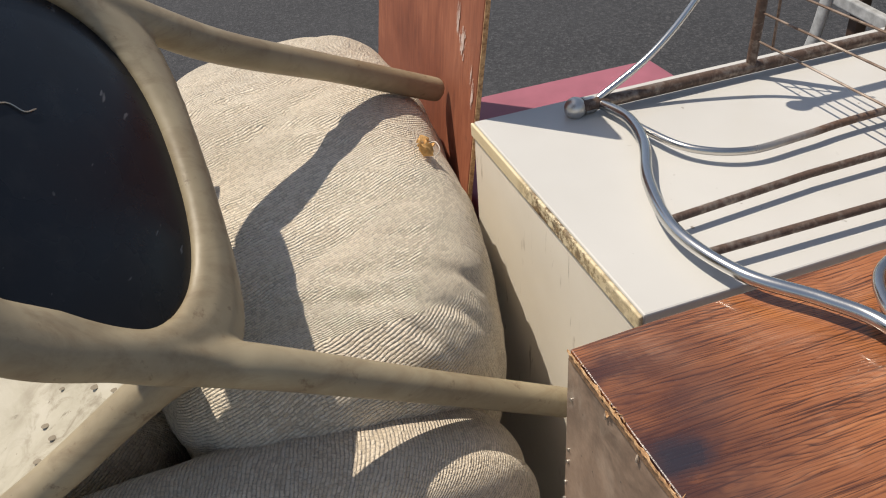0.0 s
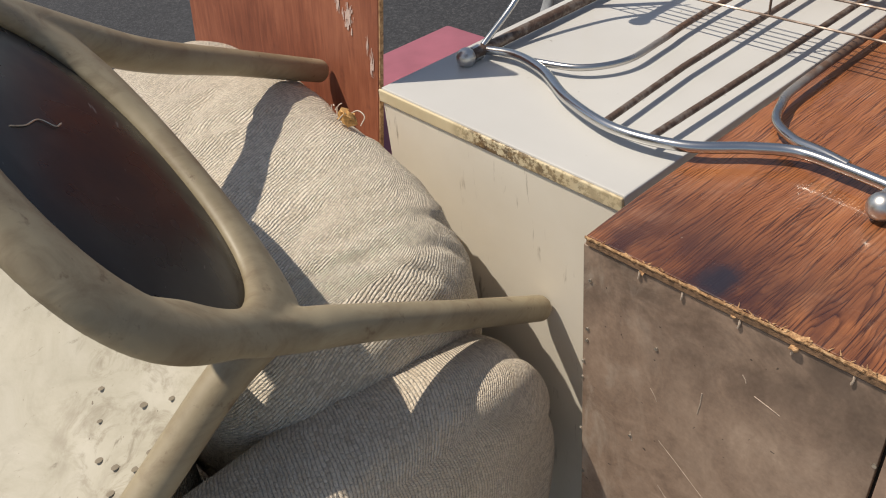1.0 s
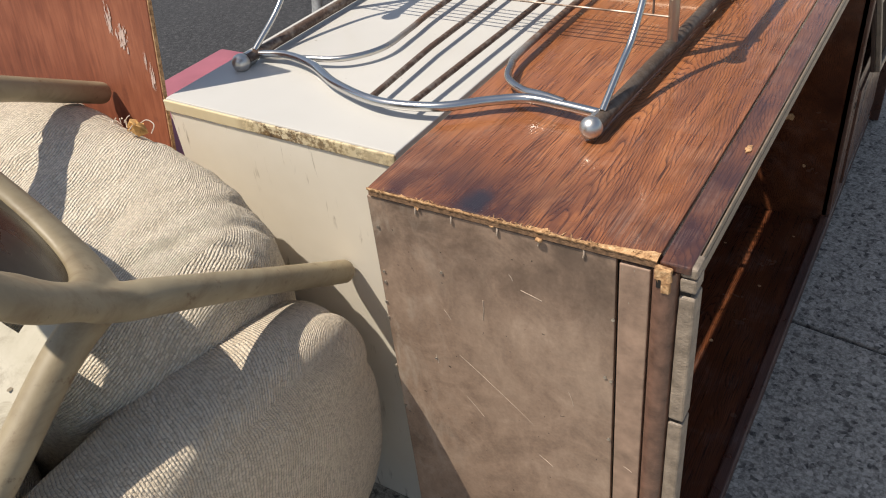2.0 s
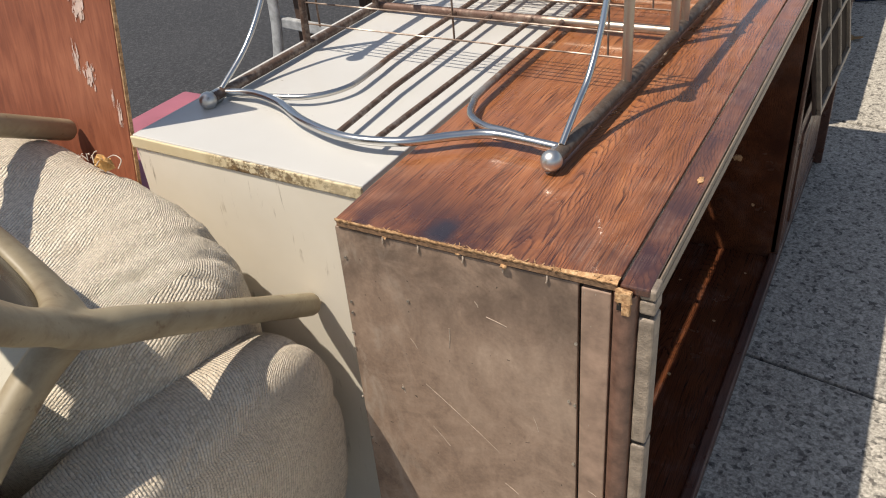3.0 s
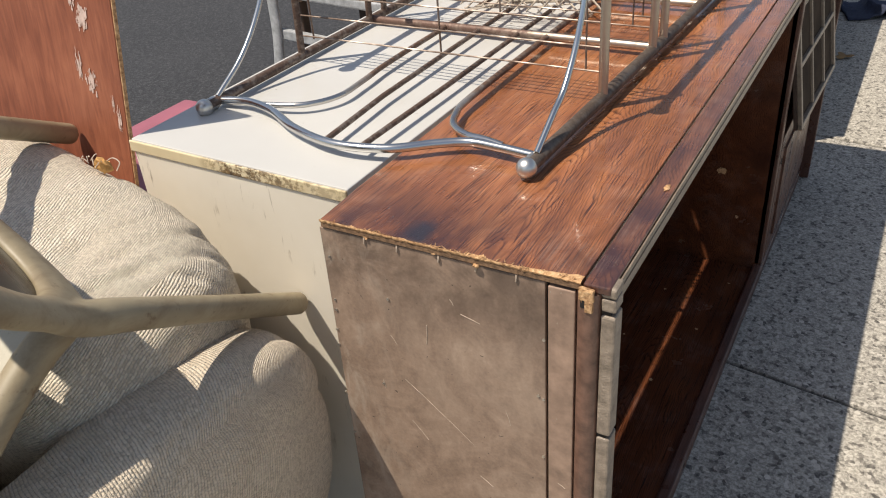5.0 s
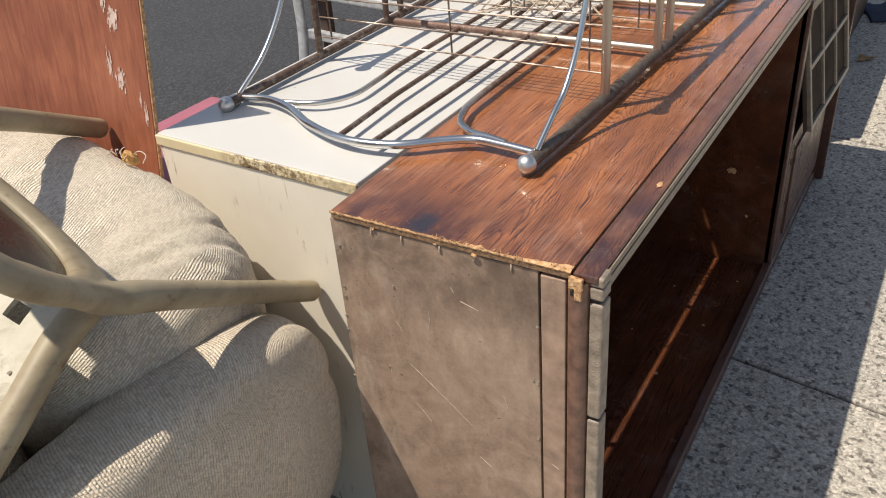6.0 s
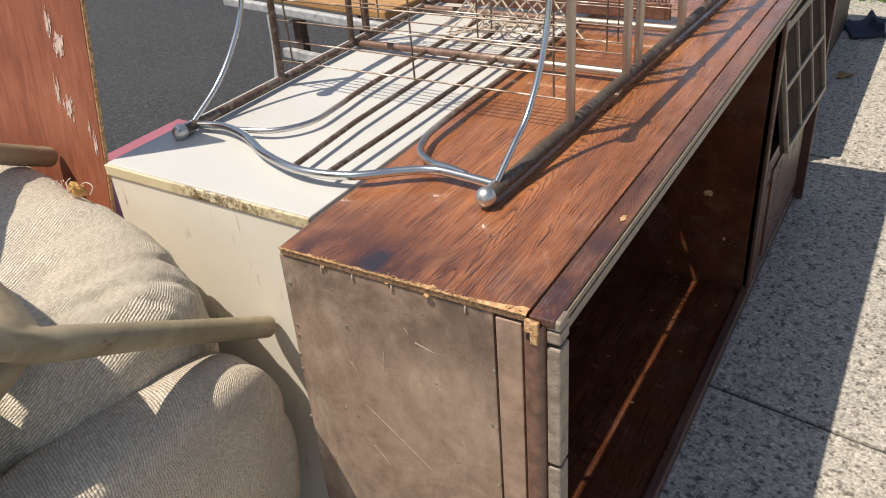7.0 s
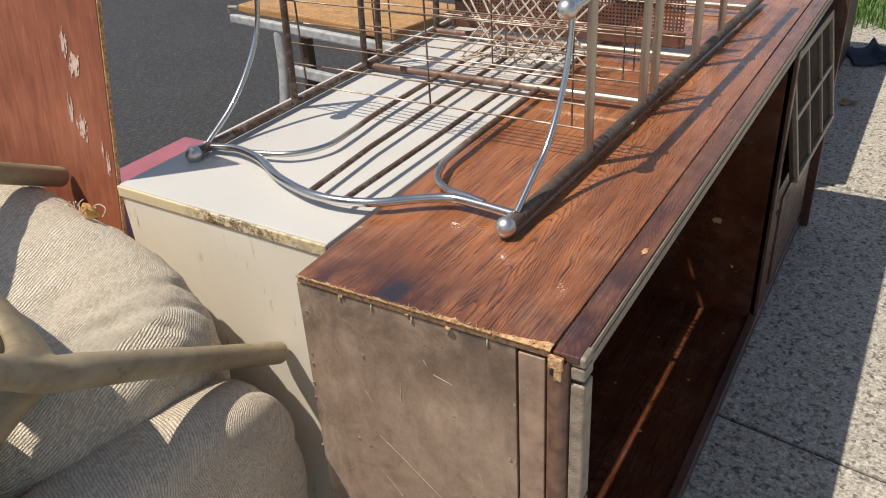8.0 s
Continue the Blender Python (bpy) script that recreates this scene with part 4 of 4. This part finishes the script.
for k in range(15):
    p = Vector((-0.53 + 0.06 * random.random(), 0.004 + random.uniform(-0.012, 0.012), 0.866 + random.uniform(-0.006, 0.004)))
    d = Vector((random.uniform(-1, 1), random.uniform(-0.3, 1), random.uniform(0.1, 1.0))).normalized() * random.uniform(0.008, 0.02)
    part("thread", tube(curve([p, p + d * 0.5 + Vector((0, 0, 0.002)), p + d * 0.8], 4), 0.0008, 5), THREAD, tuft)
part("loose_cord", tube(curve([(-0.472, 0.016, 0.864), (-0.458, 0.024, 0.872), (-0.445, 0.026, 0.865), (-0.448, 0.018, 0.852)], 6), 0.0009, 6), THREAD, tuft)

# ---- tan resin chair tipped over the cushions ----
chair = thing("resin_chair", (-0.3, -0.4, 0.85), "tan resin chair with a black back, tipped over", "chair")
C0 = Vector((-0.1357, -0.3608, 0.9304))
CR, CU, CN = Vector((-0.8392, -0.0607, 0.5405)).normalized(), Vector((0.4459, -0.6458, 0.6198)).normalized(), Vector((0.3114, 0.7611, 0.569)).normalized()


def on_back(r, u, n=0.0):
    bow = 0.014 * (1 - ((r - 0.2) / 0.26) ** 2)
    return C0 + CR * r + CU * u + CN * (n + bow)


def super_e(a, hx, hy, p, tall=1.0):
    c, s = math.cos(a), math.sin(a)
    hy = hy * tall if s > 0 else hy
    k = (abs(c) ** p + abs(s) ** p) ** (-1 / p)
    return c * k * hx, s * k * hy


def back_frame():
    bm = bmesh.new()
    n, m = 120, 10
    rings = []
    for i in range(n):
        a = 2 * math.pi * i / n
        ix, iy = super_e(a, 0.199, 0.128, 2.5, 1.3)
        ox, oy = super_e(a, 0.250, 0.190, 5.5 if math.sin(a) < 0 else 3.0, 1.13)
        ring = []
        for k in range(m):
            t = 2 * math.pi * k / m
            f = 0.5 - 0.5 * math.cos(t)
            ring.append(bm.verts.new(on_back(0.180 + ix + (ox + 0.004 - ix) * f, 0.064 + iy + (oy + 0.016 - iy) * f, 0.017 * math.sin(t))))
        rings.append(ring)
    for i in range(n):
        a, b = rings[i], rings[(i + 1) % n]
        for k in range(m):
            bm.faces.new((a[k], a[(k + 1) % m], b[(k + 1) % m], b[k]))
    return bm


def back_panel():
    bm = bmesh.new()
    n, m = 64, 8
    rows = []
    for j in range(1, m + 1):
        f = j / m
        row = []
        for i in range(n):
            x, y = super_e(2 * math.pi * i / n, 0.207 * f, 0.136 * f, 2.5, 1.29)
            row.append(bm.verts.new(on_back(0.180 + x, 0.064 + y, -0.004 + 0.006 * (1 - f ** 4))))
        rows.append(row)
    for a, b in zip(rows, rows[1:]):
        for i in range(n):
            bm.faces.new((a[i], a[(i + 1) % n], b[(i + 1) % n], b[i]))
    bm.faces.new(rows[0])
    geom = bmesh.ops.extrude_face_region(bm, geom=bm.faces[:])
    bmesh.ops.translate(bm, verts=[v for v in geom["geom"] if isinstance(v, bmesh.types.BMVert)], vec=-CN * 0.006)
    return bm


part("back_panel", back_panel(), BLACK, chair, "scuffed glossy black oval panel", smooth=60)
part("tear", tube(curve([on_back(0.205, 0.095, 0.0035), on_back(0.198, 0.108, 0.0035), on_back(0.203, 0.125, 0.0032), on_back(0.19, 0.15, 0.003), on_back(0.186, 0.17, 0.0015)], 5), 0.0008, 5), STEEL, chair)


def leg_width(s):
    return min(0.016 + 0.1 * s, 0.028) - 0.0075 * min(1, max(0, (s - 0.3) / 0.5))


def leg_flat(s):
    return 0.5 + 0.5 * min(1, max(0, (s - 0.24) / 0.3))


def moulded(bm, voxel=0.0034, rounds=14):
    """The union of overlapping bodies in bm with softened hollows."""
    me = bpy.data.meshes.new("mould")
    bmesh.ops.recalc_face_normals(bm, faces=bm.faces)
    bm.to_mesh(me)
    bm.free()
    ob = new("mould", me)
    fuse = ob.modifiers.new("fuse", "REMESH")
    fuse.mode, fuse.voxel_size = "VOXEL", voxel
    soften = ob.modifiers.new("soften", "SMOOTH")
    soften.factor, soften.iterations = 0.5, rounds
    bpy.context.view_layer.update()
    done = bmesh.new()
    done.from_object(ob, bpy.context.evaluated_depsgraph_get())
    bpy.data.objects.remove(ob)
    bpy.data.meshes.remove(me)
    return done


LEGS = [curve([on_back(-0.005, 0.19), on_back(-0.038, 0.08), on_back(-0.048, -0.03), (-0.118, -0.262, 0.838), (-0.130, -0.1, 0.735), (-0.148, 0.080, 0.617)], 8),
        curve([on_back(0.375, 0.19), on_back(0.40, 0.08), on_back(0.41, -0.03), (-0.535, -0.245, 1.044), (-0.60, -0.08, 0.952), (-0.668, 0.100, 0.851)], 8)]


def leg_cut(line):
    return line[27], (line[29] - line[25]).normalized()


def leg_number(c):
    """0: the back's frame; 1, 2: the legs that grow out of it."""
    for n, line in enumerate(LEGS):
        at, way = leg_cut(line)
        if (c - at).dot(way) > 0 and min((c - q).length for q in line[27:]) < 0.045:
            return n + 1
    return 0


shell = back_frame()
for line in LEGS:
    tube(line, leg_width, 18, shell, leg_flat, side=CR)
    top, low = line[4], line[25]
    tube(curve([top, (top + low) * 0.5 * 0.45 + line[16] * 0.55, low], 10), 0.0125, 12, shell)
shell = moulded(shell)
for line in LEGS:
    at, way = leg_cut(line)
    bmesh.ops.bisect_plane(shell, geom=shell.verts[:] + shell.edges[:] + shell.faces[:], dist=0.00001, plane_co=at, plane_no=way)
for pick in (0, 1, 2):
    bm = shell.copy()
    bmesh.ops.delete(bm, geom=[f for f in bm.faces if leg_number(f.calc_center_median()) != pick], context="FACES")
    part("rear_leg" if pick else "back_frame", bm, RESIN, chair, smooth=180)
shell.free()
RAIL = [Vector(p) for p in ((-0.14, -0.335, 0.87), (-0.147, -0.40, 0.836), (-0.142, -0.508, 0.768), (-0.13, -0.58, 0.735), (-0.10, -0.84, 0.615))]
ACROSS = Vector((-0.96, 0.0, 0.275))
part("seat_rail", tube(curve(RAIL, 8), lambda s: 0.024 - 0.004 * s, 14), RESIN, chair, smooth=60)
part("seat_rail", tube([p + ACROSS * 0.43 for p in curve(RAIL, 8)], 0.022, 14), RESIN, chair, smooth=60)


def seat_shell():
    bm = bmesh.new()
    line = curve(RAIL, 10)
    rows = []
    for p in line:
        row = []
        for k in range(25):
            w = k / 24
            dish = -0.03 * math.sin(math.pi * w) ** 0.7
            q = p + ACROSS * 0.43 * w + Vector((0, 0, dish - 0.004))
            row.append(bm.verts.new(q + Vector((0, 0, 0.004 * noise.noise(q * 14)))))
        rows.append(row)
    for a, b in zip(rows, rows[1:]):
        for k in range(24):
            # added opening, unseen itself, that lets a sun spot onto the cushion
            if not (5 <= rows.index(a) < 9 and 5 <= k < 7):
                bm.faces.new((a[k], a[k + 1], b[k + 1], b[k]))
    geom = bmesh.ops.extrude_face_region(bm, geom=bm.faces[:])
    bmesh.ops.translate(bm, verts=[v for v in geom["geom"] if isinstance(v, bmesh.types.BMVert)], vec=(0, 0, -0.008))
    return bm


part("seat_shell", seat_shell(), PALE, chair, "dirty pale moulded seat", smooth=50)

for s, w in ((0.47, 0.09), (0.52, 0.1), (0.42, 0.2), (0.55, 0.16), (0.6, 0.22), (0.5, 0.3), (0.58, 0.06), (0.36, 0.13), (0.65, 0.12), (0.45, 0.36)):
    line = curve(RAIL, 10)
    p = line[int(s * (len(line) - 1))] + ACROSS * 0.43 * w + Vector((0, 0, -0.03 * math.sin(math.pi * w) ** 0.7 - 0.0035))
    p.z += 0.004 * noise.noise(p * 14) + 0.0012
    part("dirt_spot", ball(p, random.uniform(0.0025, 0.0045), (1, 1.2, 0.08)), DOT, chair)

# ---- on the street ----
pink = thing("pink_box", (-0.88, 0.52, 0), "faded pink plastic storage box beside the cabinet", "storage box")
part("box_body", box(-1.14, -0.60, 0.21, 0.80, 0.0, 0.535, 0.03, 4), PINK, pink, smooth=40)
part("lid", box(-1.182, -0.57, 0.18, 0.838, 0.536, 0.572, 0.014, 4), PINK, pink, smooth=40)

bench = thing("school_bench", (-1.9, 2.5, -0.12), "pine-topped bench with a grey enamel frame", "bench")
BM = Matrix.Translation((-2.03, 1.95, 0)) @ Matrix.Rotation(radians(-8.8), 4, "Z")


def bench_part(name, bm, mat, label="", smooth=None):
    bmesh.ops.transform(bm, matrix=BM, verts=bm.verts)
    return part(name, bm, mat, bench, label, smooth)


bench_part("bench_top", box(0.03, 0.98, 0.015, 0.46, 0.603, 0.640, 0.008), DESKWOOD, "yellow pine slab")
bench_part("front_rail", box(0.0, 1.06, -0.018, 0.012, 0.56, 0.60, 0.008, 3), DESKMETAL)
bench_part("back_rail", box(0.0, 1.06, 0.46, 0.488, 0.535, 0.60, 0.008, 3), DESKMETAL)
bench_part("end_clip", tube([(0.0, -0.01, 0.605), (0.0, -0.01, 0.63), (0.05, 0.0, 0.632)], 0.008, 8), STEEL)
bench_part("leg", tube(curve([(0.31, 0.0, 0.565), (0.305, -0.005, 0.35), (0.265, -0.02, 0.14), (0.15, -0.06, -0.115)], 6), 0.030, 12, None, 0.5, 0, (1, 0, 0)), DESKMETAL, smooth=60)
bench_part("leg", box(0.40, 0.45, 0.03, 0.07, -0.12, 0.535, 0.004), DARKWOOD)
bench_part("leg", box(0.97, 1.02, 0.03, 0.07, -0.002, 0.535, 0.004), DARKWOOD)
bench_part("leg", box(0.40, 0.45, 0.42, 0.46, -0.12, 0.535, 0.004), DARKWOOD)
bench_part("leg", box(0.97, 1.02, 0.42, 0.46, -0.002, 0.535, 0.004), DARKWOOD)
bench_part("stretcher", box(0.28, 1.04, 0.0, 0.03, 0.365, 0.41, 0.006), DESKMETAL)

# ---- far pavement ----
bm = bmesh.new()
for k in range(3600):
    x, y = random.uniform(-0.6, 1.3), random.uniform(4.75, 5.7)
    h, a = random.uniform(0.06, 0.2), random.uniform(0, 6.28)
    lean = Vector((math.cos(a), math.sin(a), 0)) * h * random.uniform(0.2, 0.7)
    w = Vector((-math.sin(a), math.cos(a), 0)) * 0.004
    b = Vector((x, y, 0))
    v = [bm.verts.new(q) for q in (b - w, b + w, b + lean * 0.4 + Vector((0, 0, h * 0.7)) + w * 0.7, b + lean * 0.4 + Vector((0, 0, h * 0.7)) - w * 0.7, b + lean + Vector((0, 0, h)))]
    bm.faces.new(v[:4])
    bm.faces.new((v[3], v[2], v[4]))
tagged(part("grass", bm, GRASS), "green grass tufts at the pavement's end", "grass", kind="stuff")

bm = bmesh.new()
bmesh.ops.create_grid(bm, x_segments=26, y_segments=26, size=0.15, matrix=Matrix.Translation((0.47, 4.2, 0.02)) @ Matrix.Rotation(0.4, 4, "Z"))
for v in bm.verts:
    v.co.z = 0.012 + max(0, 0.05 * noise.noise(v.co * 8) + 0.02 * noise.noise(v.co * 23)) + 0.045 * math.exp(-((v.co.x - 0.5 + (v.co.y - 4.2) * 0.5) / 0.025) ** 2)
    v.co.x += 0.04 * noise.noise(v.co * 5)
geom = bmesh.ops.extrude_face_region(bm, geom=bm.faces[:])
bmesh.ops.translate(bm, verts=[v for v in geom["geom"] if isinstance(v, bmesh.types.BMVert)], vec=(0, 0, -0.01))
tagged(part("cloth", bm, NAVY, smooth=180), "crumpled navy cloth lying on the pavement", "cloth")
bm = bmesh.new()
pts = [(0.02 * math.cos(a) * (1 + 0.45 * math.cos(3 * a)) * 1.6, 0.02 * math.sin(a) * (1 + 0.45 * math.cos(3 * a)) * 1.8) for a in (2 * math.pi * k / 30 for k in range(30))]
bm.faces.new([bm.verts.new((0.436 + x, 3.42 + y, 0.006 + 0.2 * abs(x))) for x, y in pts])
geom = bmesh.ops.extrude_face_region(bm, geom=bm.faces[:])
bmesh.ops.translate(bm, verts=[v for v in geom["geom"] if isinstance(v, bmesh.types.BMVert)], vec=(0, 0, 0.0015))
tagged(part("leaf", bm, LEAF), "dry brown leaf on the pavement", "leaf")
